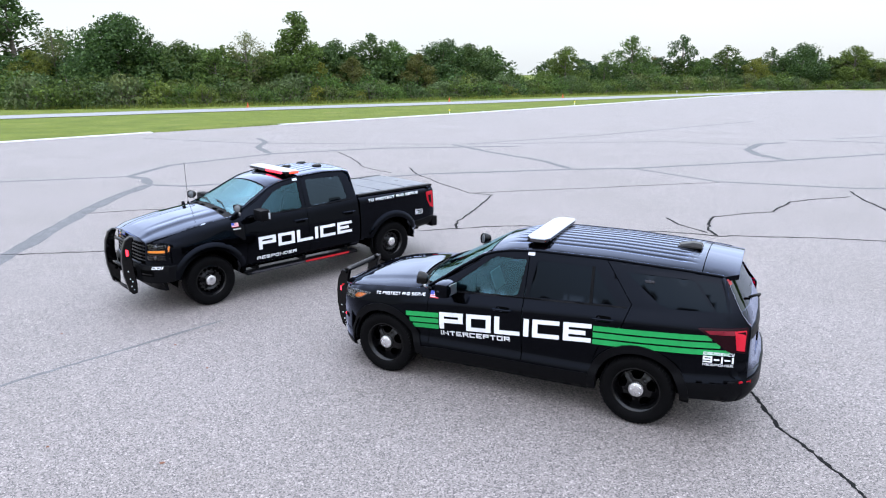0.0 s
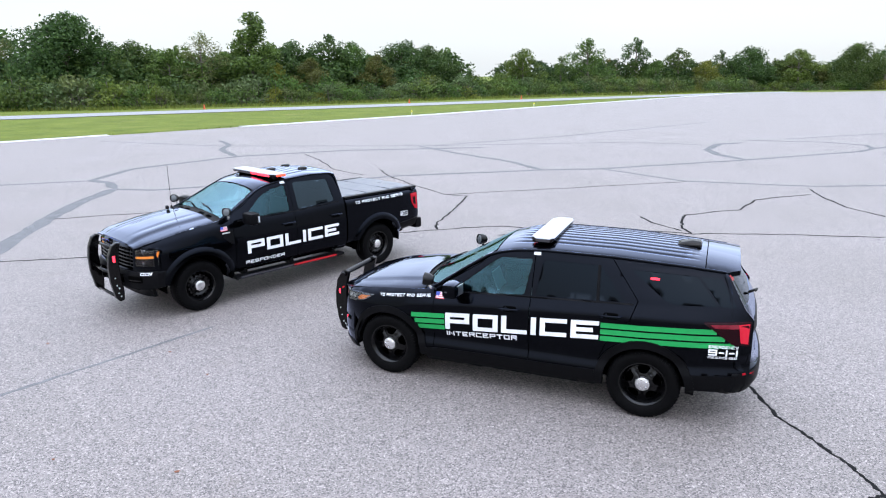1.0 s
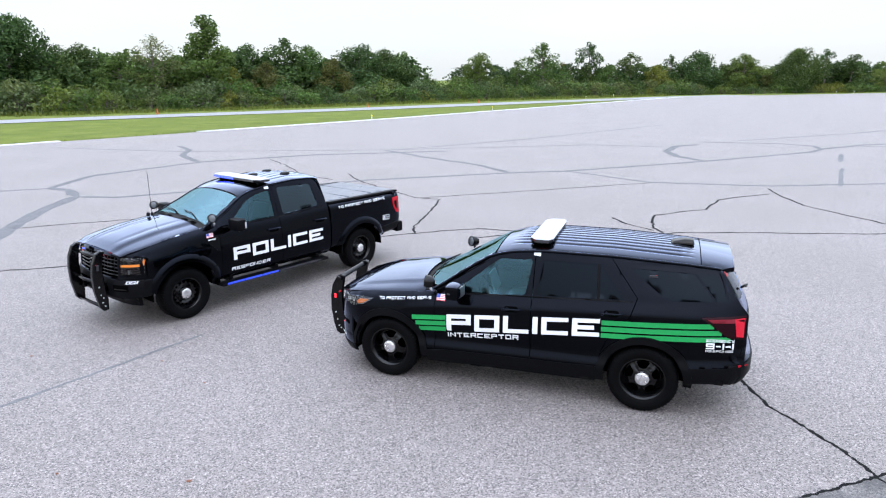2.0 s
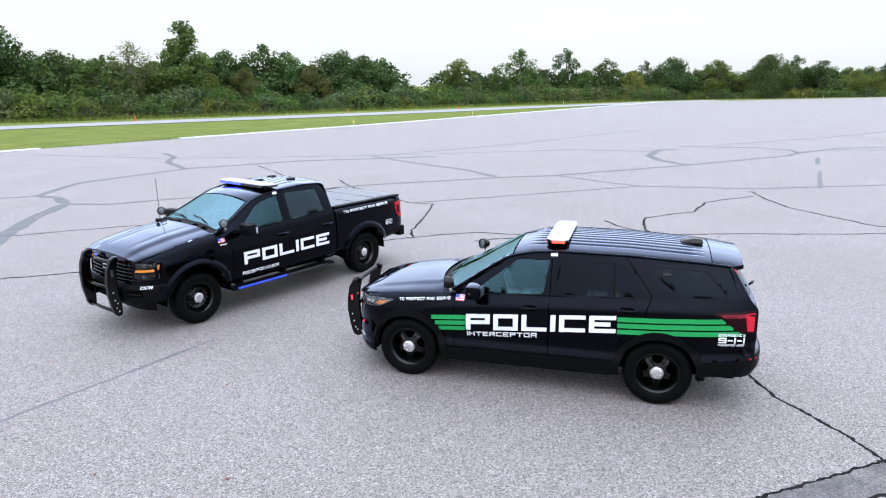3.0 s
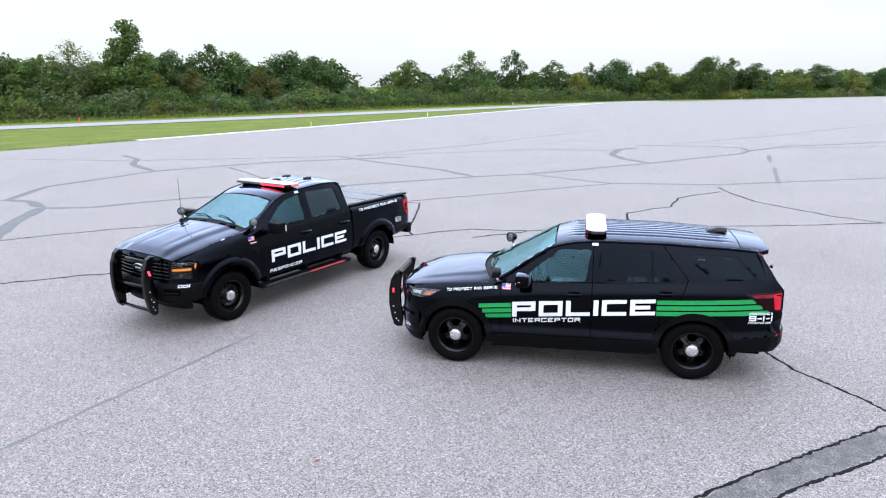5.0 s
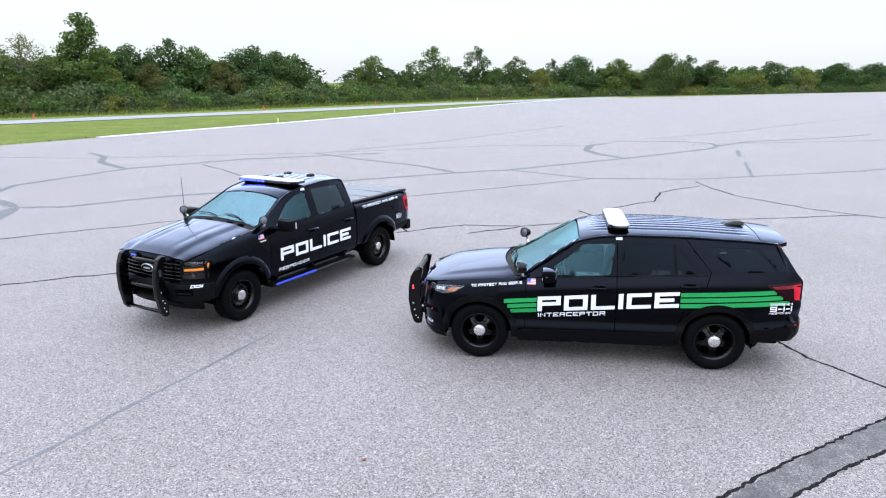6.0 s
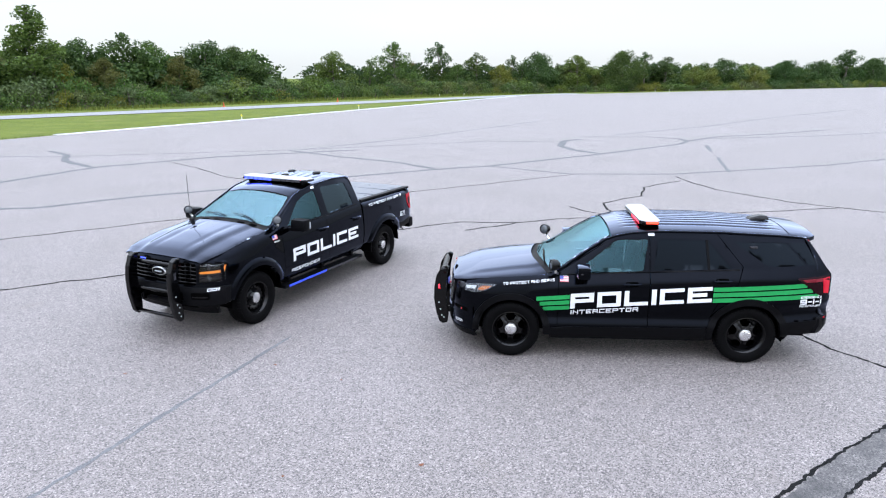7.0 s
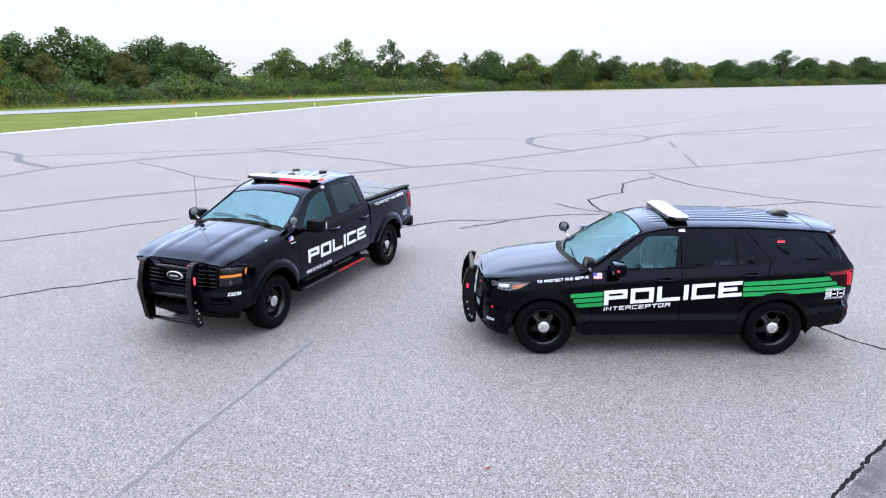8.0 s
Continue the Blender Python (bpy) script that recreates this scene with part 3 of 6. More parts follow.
def edge_light(x, y, head, label):
    root = tagged(new("edge_light"), label, "edge light", "apron edge lights")
    root.location = (x, y, -0.06)
    part("stake", turned([(0.03, 0), (0.03, 0.28), (0.05, 0.3)], 10), MARKER_WHITE, root)
    part("lens", turned([(0.05, 0.28), (0.075, 0.34), (0.065, 0.42), (0.03, 0.45)], 12), head, root)


for x, y in ((14.2, 80.4), (-0.6, 64.6)):
    edge_light(x, y, YELLOW_PAINT, "small yellow edge light on a stake")
for x, y in ((48.0, 129.0), (50.6, 130.5), (99.0, 133.5), (104.0, 134.6), (40.0, 122.0)):
    edge_light(x, y, MARKER_WHITE, "small white marker on a stake")

# ---- vehicle materials ----
def paint_material():
    """Black lacquer over fine blue-black flake, with faint dust."""
    n = Nodes("black_paint")
    dust = n.ramp(n.noise(5.0, 6.0, 0.7, n.obj), (0.35, (0.0002, 0.0002, 0.0003)), (0.75, (0.0008, 0.0008, 0.0010)))
    body = n.add("ShaderNodeBsdfDiffuse")
    n.link(dust, body.inputs["Color"])
    shine = n.add("ShaderNodeBsdfGlossy", Color=(0.60, 0.67, 0.86, 1))
    n.link(n.ramp(n.noise(9.0, 4.0, 0.6, n.obj), (0.3, grey(0.015)), (0.7, grey(0.05))), shine.inputs["Roughness"])
    flake = n.add("ShaderNodeBsdfGlossy", Color=(0.62, 0.74, 1.0, 1), Roughness=0.30)
    under = n.add("ShaderNodeMixShader", Fac=0.0012)
    n.link(body.outputs[0], under.inputs[1])
    n.link(flake.outputs[0], under.inputs[2])
    fr = n.add("ShaderNodeFresnel", IOR=1.47)
    gain = n.t.nodes.new("ShaderNodeMapRange")
    for k, v in enumerate((0.034, 0.50, 0.0, 1.0), 1):
        gain.inputs[k].default_value = v
    n.link(fr.outputs[0], gain.inputs[0])
    steep = n.t.nodes.new("ShaderNodeMath")
    steep.operation = "POWER"
    steep.inputs[1].default_value = 1.6
    n.link(gain.outputs[0], steep.inputs[0])
    deep = n.t.nodes.new("ShaderNodeMath")
    deep.operation, deep.use_clamp = "MULTIPLY_ADD", True
    deep.inputs[1].default_value, deep.inputs[2].default_value = 2.1, 0.0100
    n.link(steep.outputs[0], deep.inputs[0])
    m = n.add("ShaderNodeMixShader")
    n.link(deep.outputs[0], m.inputs[0])
    n.link(under.outputs[0], m.inputs[1])
    n.link(shine.outputs[0], m.inputs[2])
    n.link(m.outputs[0], n.t.nodes["Material Output"].inputs["Surface"])
    return n.mat


def glass_material(name, tint, ior=1.5, gloss=0.02, film=(1, 1, 1)):
    """Thin tinted car glass: see-through, with a mirror film that follows Fresnel."""
    n = Nodes(name)
    see = n.add("ShaderNodeBsdfTransparent", Color=(*tint, 1))
    shine = n.add("ShaderNodeBsdfGlossy", Color=(*film, 1), Roughness=gloss)
    fr = n.add("ShaderNodeFresnel", IOR=ior)
    m = n.add("ShaderNodeMixShader")
    n.link(fr.outputs[0], m.inputs[0])
    n.link(see.outputs[0], m.inputs[1])
    n.link(shine.outputs[0], m.inputs[2])
    n.link(m.outputs[0], n.t.nodes["Material Output"].inputs["Surface"])
    return n.mat


BLACK = paint_material()
TRIM = plain("black_plastic", (0.0030, 0.0031, 0.0038), 0.42, spec=0.06, bump=0.15)
SATIN = plain("satin_black_steel", (0.0012, 0.0012, 0.0015), 0.12, spec=0.24)
RUBBER = plain("tyre_rubber", (0.0022, 0.0022, 0.0025), 0.62, spec=0.05, scale=30, bump=0.4)
WHEEL_BLACK = plain("gloss_black_steel", (0.0012, 0.0012, 0.0015), 0.10, spec=0.26)
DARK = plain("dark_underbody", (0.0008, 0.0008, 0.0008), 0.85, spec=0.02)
CLOTH = plain("grey_seat_cloth", (0.06, 0.065, 0.07), 0.9, bump=0.4)
PALE_TRIM = plain("pale_grey_panel", (0.42, 0.47, 0.48), 0.6)
CHROME = plain("brushed_steel", (0.72, 0.72, 0.73), 0.28, metal=1.0)
WHITE_FILM = plain("white_reflective_film", (0.72, 0.73, 0.76), 0.35, wear=0.04)
GREEN_FILM = plain("green_reflective_film", (0.003, 0.27, 0.062), 0.35, wear=0.07)
RED_FILM = plain("red_film", (0.6, 0.03, 0.05), 0.4)
BLUE_FILM = plain("blue_film", (0.03, 0.06, 0.35), 0.4)
WHITE_COVER = plain("white_plastic_cover", (0.39, 0.41, 0.44), 0.3, wear=0.06)
SCREEN_GLASS = glass_material("windscreen_glass", (0.62, 0.88, 0.88), 2.2, film=(0.52, 0.88, 1.0))
FRONT_GLASS = glass_material("green_tinted_glass", (0.14, 0.33, 0.37), 1.55, film=(0.46, 0.88, 1.0))
DARK_GLASS = plain("privacy_glass", (0.0016, 0.0019, 0.0024), 0.03, spec=0.12, wear=0.05, scale=3.0)
DARK_GLASS.node_tree.nodes["Principled BSDF"].inputs["Specular Tint"].default_value = (0.62, 0.80, 1.0, 1)
GREY_GLASS = glass_material("dark_grey_glass", (0.012, 0.015, 0.018), 1.48, film=(0.6, 0.82, 0.95))
LAMP_CLEAR = glass_material("clear_lamp_cover", (0.82, 0.84, 0.86), 1.5)
LAMP_INNER = plain("dark_lamp_chrome", (0.09, 0.095, 0.105), 0.2, metal=0.7)
TAIL_LIT = glow("tail_lamp_lit", (1.0, 0.008, 0.045), 0.36, (0.22, 0.003, 0.012))
BAND_LIT = glow("tail_band_lit", (1.0, 0.01, 0.04), 0.06, (0.12, 0.004, 0.014))
SKY_GLASS = glass_material("rear_window_glass", (0.02, 0.023, 0.028), 1.62, film=(0.8, 0.9, 1.0))
RED_LENS = plain("red_lens", (0.36, 0.004, 0.014), 0.2, spec=0.2)
DARK_RED_LENS = plain("dark_red_lens", (0.012, 0.001, 0.003), 0.10, spec=0.12)
AMBER_LENS = plain("amber_lens", (0.75, 0.20, 0.02), 0.2, coat=0.5)
EMBER_LIT = glow("amber_red_led_lit", (1.0, 0.065, 0.03), 2.2, (0.3, 0.02, 0.01))
AMBER_LIT = glow("amber_lamp_lit", (1.0, 0.36, 0.03), 0.55, (0.7, 0.22, 0.03))
RED_LIT = glow("red_led_lit", (1.0, 0.03, 0.06), 3.2, (0.2, 0.004, 0.008))
RED_SOFT = glow("red_led_dim", (1.0, 0.010, 0.022), 0.30, (0.08, 0.002, 0.005))
BLUE_LIT = glow("blue_led_lit", (0.06, 0.10, 1.0), 2.2)
BLUE_SOFT = glow("blue_led_dim", (0.04, 0.09, 1.0), 0.75, (0.01, 0.02, 0.2))
CYAN_LIT = glow("pale_blue_led_lit", (0.25, 0.75, 1.0), 1.6)
LED_OFF = plain("smoked_led_lens", (0.03, 0.03, 0.035), 0.15)
TONNEAU = plain("ribbed_tonneau_vinyl", (0.09, 0.098, 0.118), 0.32, scale=8, bump=0.2)


# ---- tools for body panels ----
def ease(table, x, soft=0.05):
    """A value from (position, value) pairs, with its corners rounded."""
    xs, vs = zip(*sorted(table))
    return float(np.interp([x - soft, x - soft / 2, x, x + soft / 2, x + soft], xs, vs).mean())


class Shell:
    """The outer skin of a vehicle: cross-sections that change along its length.
    w: half width; belt: shoulder height; edge_y, edge_z: the roof rail or bonnet edge; top: height on the centre line."""

    def __init__(self, bottom, w, belt, inset, edge_y, edge_z, top, mid=0.84, crease=False):
        self.t = dict(bottom=bottom, w=w, belt=belt, inset=inset, ey=edge_y, ez=edge_z, top=top)
        self.mid, self.known, self.crease = mid, {}, crease

    def get(self, key, x):
        return ease(self.t[key], x)

    def section(self, x):
        key = round(x, 3)
        if key not in self.known:
            b, w, belt, inset, ey, ez, top = (self.get(k, x) for k in ("bottom", "w", "belt", "inset", "ey", "ez", "top"))
            p = np.array([(w - 0.13, b), (w - 0.045, b + 0.02), (w - 0.02, b + 0.13), *([(w - 0.004, b + 0.20), (w - 0.003, b + 0.225), (w - 0.006, b + 0.232), (w - 0.044, b + 0.320), (w - 0.046, b + 0.335), (w - 0.040, b + 0.36), (w - 0.010, b + 0.45)] if self.crease else [(w - 0.004, (b + self.mid) / 2)]), (w, self.mid - 0.02), *([(w - 0.010, belt - 0.19), (w - 0.008, belt - 0.140), (w - 0.009, belt - 0.136), (w - 0.014, belt - 0.130), (w - 0.022, belt - 0.115)] if self.crease and belt > 1.08 else [(w - 0.008, self.mid + 0.05)]), (w - inset * 0.6, belt - 0.06), (w - inset, belt), (w - inset + (ey - w + inset) * 0.12, belt + (ez - belt) * 0.15), (ey + 0.01, ez - 0.025), (ey - 0.03, ez + 0.01), (ey * 0.6, ez + (top - ez) * 0.75), (ey * 0.25, ez + (top - ez) * 0.97), (0.0, top)])
            for _ in range(3):
                q = np.empty((2 * len(p) - 2, 2))
                q[0::2], q[1::2] = 0.75 * p[:-1] + 0.25 * p[1:], 0.25 * p[:-1] + 0.75 * p[1:]
                p = np.vstack([p[:1], q, p[-1:]])
            self.known[key] = p
        return self.known[key]

    def side(self, x, z):
        p = self.section(x)
        k = int(np.argmax(p[:, 0] < self.get("ey", x) - 0.005)) or len(p)
        zz = np.maximum.accumulate(p[:k, 1])
        return float(np.interp(z, zz, p[:k, 0]))

    def over(self, x, y):
        p = self.section(x)[::-1]
        yy = np.maximum.accumulate(p[:, 0])
        k = int(np.argmax(yy > self.get("ey", x) + 0.02)) or len(p)
        return float(np.interp(abs(y), yy[:k], p[:k, 1]))


def inside(pts, poly):
    x, y = pts[:, 0], pts[:, 1]
    c = np.zeros(len(pts), bool)
    for (x0, y0), (x1, y1) in zip(poly, poly[1:] + poly[:1]):
        if y0 != y1:
            c ^= ((y0 > y) != (y1 > y)) & (x < (x1 - x0) * (y - y0) / (y1 - y0) + x0)
    return c


def rounded(poly, r, n=4):
    """The outline with its corners rounded."""
    out = []
    for i, p in enumerate(poly):
        p, a, b = Vector(p), Vector(poly[i - 1]), Vector(poly[(i + 1) % len(poly)])
        k = min(r, 0.45 * (a - p).length, 0.45 * (b - p).length)
        s, e = p + (a - p).normalized() * k, p + (b - p).normalized() * k
        for j in range(n + 1):
            f = j / n
            out.append(tuple((1 - f) ** 2 * s + 2 * f * (1 - f) * p + f * f * e))
    return out


def arc(cx, cz, r, a0, a1, n=16):
    return [(cx + r * math.cos(radians(a0 + (a1 - a0) * i / n)), cz + r * math.sin(radians(a0 + (a1 - a0) * i / n))) for i in range(n + 1)]


def dense(poly, step):
    out = []
    for a, b in zip(poly, poly[1:] + poly[:1]):
        n = max(1, int(math.dist(a, b) / step))
        out += [(a[0] + (b[0] - a[0]) * i / n, a[1] + (b[1] - a[1]) * i / n) for i in range(n)]
    return out


def panel(place, inward, outline, holes=(), depth=0.02, grid=0.06, grid2=None, bm=None):
    """A sheet over a flat outline, with holes, laid on the surface that place(u, v) gives, with folded edges 'depth' deep."""
    from mathutils.geometry import delaunay_2d_cdt
    grid2 = grid2 or grid
    loops = [dense(list(map(tuple, p)), min(grid, grid2) * 1.2) for p in (outline, *holes)]
    pts, edges = [], []
    for lp in loops:
        b = len(pts)
        pts += lp
        edges += [(b + i, b + (i + 1) % len(lp)) for i in range(len(lp))]
    o = np.array(loops[0])
    us = np.arange(o[:, 0].min() + grid * 0.5, o[:, 0].max(), grid)
    vs = np.arange(o[:, 1].min() + grid2 * 0.5, o[:, 1].max(), grid2)
    g = np.array([(u, v) for u in us for v in vs]).reshape(-1, 2)
    if len(g):
        keep = inside(g, loops[0])
        for h in loops[1:]:
            keep &= ~inside(g, h)
        edge_pts = np.array(pts)
        far = np.array([np.min(np.sum((edge_pts - q) ** 2, axis=1)) > (0.35 * min(grid, grid2)) ** 2 for q in g])
        pts += [tuple(q) for q in g[keep & far]]
    v2, _, tri, *_ = delaunay_2d_cdt([Vector(p) for p in pts], edges, [], 0, 1e-5)
    cen = np.array([sum((v2[i] for i in f), Vector((0, 0))) / len(f) for f in tri])
    ok = inside(cen, loops[0])
    for h in loops[1:]:
        ok &= ~inside(cen, h)
    bm = bm or bmesh.new()
    inward = Vector(inward)
    verts = [bm.verts.new(place(p.x, p.y)) for p in v2]
    tris = [tuple(f) for f, k in zip(tri, ok) if k]
    total = Vector((0, 0, 0))
    for f in tris:
        a, b, c = (verts[i].co for i in f[:3])
        total += (b - a).cross(c - a)
    if total.dot(inward) > 0:
        tris = [tuple(reversed(f)) for f in tris]
    count = {}
    for f in tris:
        bm.faces.new([verts[i] for i in f]).smooth = True
        for a, b in zip(f, f[1:] + f[:1]):
            count[(a, b)] = 1
    rim = [(a, b) for a, b in count if (b, a) not in count]
    if depth:
        low = {}
        for a, b in rim:
            for i in (a, b):
                if i not in low:
                    low[i] = bm.verts.new(verts[i].co + inward * depth)
            f = bm.faces.new((verts[b], verts[a], low[a], low[b]))
            e = bm.edges.get((verts[a], verts[b]))
            e.smooth = False
    for v in verts:
        if not v.link_faces:
            bm.verts.remove(v)
    return bm


def on_side(shell, sgn, off=0.0):
    return lambda x, z: (x, sgn * (shell.side(x, z) + off), z)


def on_top(shell, off=0.0, relief=None):
    return lambda x, y: (x, y, shell.over(x, y) + off + (relief(x, y) if relief else 0.0))


def on_end(fn, off=0.0):
    """fn(y, z) gives x; off is added to it."""
    return lambda y, z: (fn(y, z) + off, y, z)


def box(x0, x1, y0, y1, z0, z1, bevel=0.01, bm=None, turn=None):
    bm2 = bmesh.new()
    m = Matrix.Translation(((x0 + x1) / 2, (y0 + y1) / 2, (z0 + z1) / 2))
    if turn:
        m = m @ turn
    bmesh.ops.create_cube(bm2, size=1, matrix=m @ Matrix.Diagonal((x1 - x0, y1 - y0, z1 - z0, 1)))
    if bevel:
        bmesh.ops.bevel(bm2, geom=bm2.edges[:], offset=bevel, segments=2, affect="EDGES", profile=0.6)
    return join(bm, bm2) if bm else bm2


def join(bm, other):
    """Moves the other's faces into bm."""
    tmp = bpy.data.meshes.new("tmp")
    other.to_mesh(tmp)
    other.free()
    bm.from_mesh(tmp)
    bpy.data.meshes.remove(tmp)
    return bm


def tube(points, r, sides=10, bm=None):
    """A round bar along points."""
    bm = bm or bmesh.new()
    pts = [Vector(p) for p in points]
    rings = []
    for i, p in enumerate(pts):
        d = (pts[min(i + 1, len(pts) - 1)] - pts[max(i - 1, 0)]).normalized()
        a = d.cross(Vector((0.123, 0.3, 1.0))).normalized()
        b = d.cross(a)
        rings.append([bm.verts.new(p + (a * math.cos(2 * math.pi * k / sides) + b * math.sin(2 * math.pi * k / sides)) * r) for k in range(sides)])
    for s, t in zip(rings, rings[1:]):
        for k in range(sides):
            bm.faces.new((s[k], s[(k + 1) % sides], t[(k + 1) % sides], t[k])).smooth = True
    bm.faces.new(rings[0])
    bm.faces.new(rings[-1])
    bmesh.ops.recalc_face_normals(bm, faces=bm.faces)
    return bm


def plate(outline, y0, y1, bevel=0.008):
    """A plate cut to an (x, z) outline, from y0 to y1."""
    bm = bmesh.new()
    a = [bm.verts.new((x, y0, z)) for x, z in outline]
    b = [bm.verts.new((x, y1, z)) for x, z in outline]
    bm.faces.new(a)
    bm.faces.new(list(reversed(b)))
    for i in range(len(a)):
        j = (i + 1) % len(a)
        bm.faces.new((a[i], b[i], b[j], a[j]))
    bmesh.ops.recalc_face_normals(bm, faces=bm.faces)
    if bevel:
        sharp = [e for e in bm.edges if len(e.link_faces) == 2 and e.calc_face_angle(0) > 1.0]
        bmesh.ops.bevel(bm, geom=sharp, offset=bevel, segments=2, affect="EDGES", profile=0.6)
    return bm


def moved(bm, m):
    bmesh.ops.transform(bm, matrix=m, verts=bm.verts)
    return bm


def smooth(ob, angle=40):
    me = ob.data
    me.shade_smooth()
    me.set_sharp_from_angle(angle=radians(angle))
    return ob


# ---- squared lettering: five rows of cells for each character ----
CELLS = {
    "P": "11111 10001 11111 10000 10000", "O": "11111 10001 10001 10001 11111", "L": "10000 10000 10000 10000 11111", "I": "1 1 1 1 1",
    "C": "11111 10000 10000 10000 11111", "E": "11111 10000 11110 10000 11111", "R": "11111 10001 11111 10010 10001", "S": "11111 10000 11111 00001 11111",
    "N": "10001 11001 10101 10011 10001", "D": "11110 10001 10001 10001 11110", "T": "11111 00100 00100 00100 00100", "A": "11111 10001 11111 10001 10001",
    "V": "10001 10001 10001 01010 00100", "G": "11111 10000 10011 10001 11111", "M": "11111 10101 10101 10101 10101", "Y": "10001 10001 01111 00001 01111",
    "0": "11111 10001 10001 10001 11111", "1": "1 1 1 1 1", "9": "11111 10001 11111 00001 11111", "-": "000 000 111 000 000", " ": "00 00 00 00 00",
}
ROWS_OF = (0.24, 0.14, 0.24, 0.14, 0.24)


def letter_rects(text, length, height, gap=0.14, rows=ROWS_OF):
    """Rectangles (u0, v0, u1, v1) of the words, from the baseline's start."""
    cells = [CELLS[c].split() for c in text]
    units = sum(len(c[0]) for c in cells) + gap * 5 * (len(cells) - 1)
    k = length / units
    u, out = 0.0, []
    for c in cells:
        v = height
        for line, h in zip(c, rows):
            i = 0
            while i < len(line):
                j = i
                while j < len(line) and line[j] == line[i]:
                    j += 1
                if line[i] == "1":
                    out.append((u + i * k, v - h * height, u + j * k, v))
                i = j
            v -= h * height
        u += (len(c[0]) + gap * 5) * k
    return out


def lettering(root, shell, text, length, height, x0, z0, slope, label, gap=0.14, off=0.005):
    """Large film letters, each a piece of its own."""
    cells = [len(CELLS[c].split()[0]) for c in text]
    k = length / (sum(cells) + gap * 5 * (len(cells) - 1))
    u = 0.0
    for c, n in zip(text, cells):
        part("letter_" + c.lower(), film(shell, [(u + a, v0, u + b, v1) for a, v0, b, v1 in letter_rects(c, n * k, height)], x0, z0, slope, off), WHITE_FILM, root, label)
        u += (n + gap * 5) * k


def film(shell, rects, x0, z0, slope, off=0.004, sgn=1, step=0.1, z_rear=0.0):
    """Thin film pieces on a vehicle's side: u runs from x0 towards the rear, v up from z0, rising by slope."""
    bm = bmesh.new()
    for u0, v0, u1, v1 in rects:
        nu, nv = max(1, int((u1 - u0) / step)), max(1, int((v1 - v0) / step))
        g = [[bm.verts.new((x0 - u, sgn * (shell.side(x0 - u, z0 + v + slope * u) + off), z0 + v + slope * u)) for v in np.linspace(v0, v1, nv + 1)] for u in np.linspace(u0, u1, nu + 1)]
        for a, b in zip(g, g[1:]):
            for k in range(nv):
                f = bm.faces.new((a[k], b[k], b[k + 1], a[k + 1]))
                f.smooth = True
    bm.normal_update()
    flip = [f for f in bm.faces if f.normal.y * sgn < 0]
    bmesh.ops.reverse_faces(bm, faces=flip)
    return bm


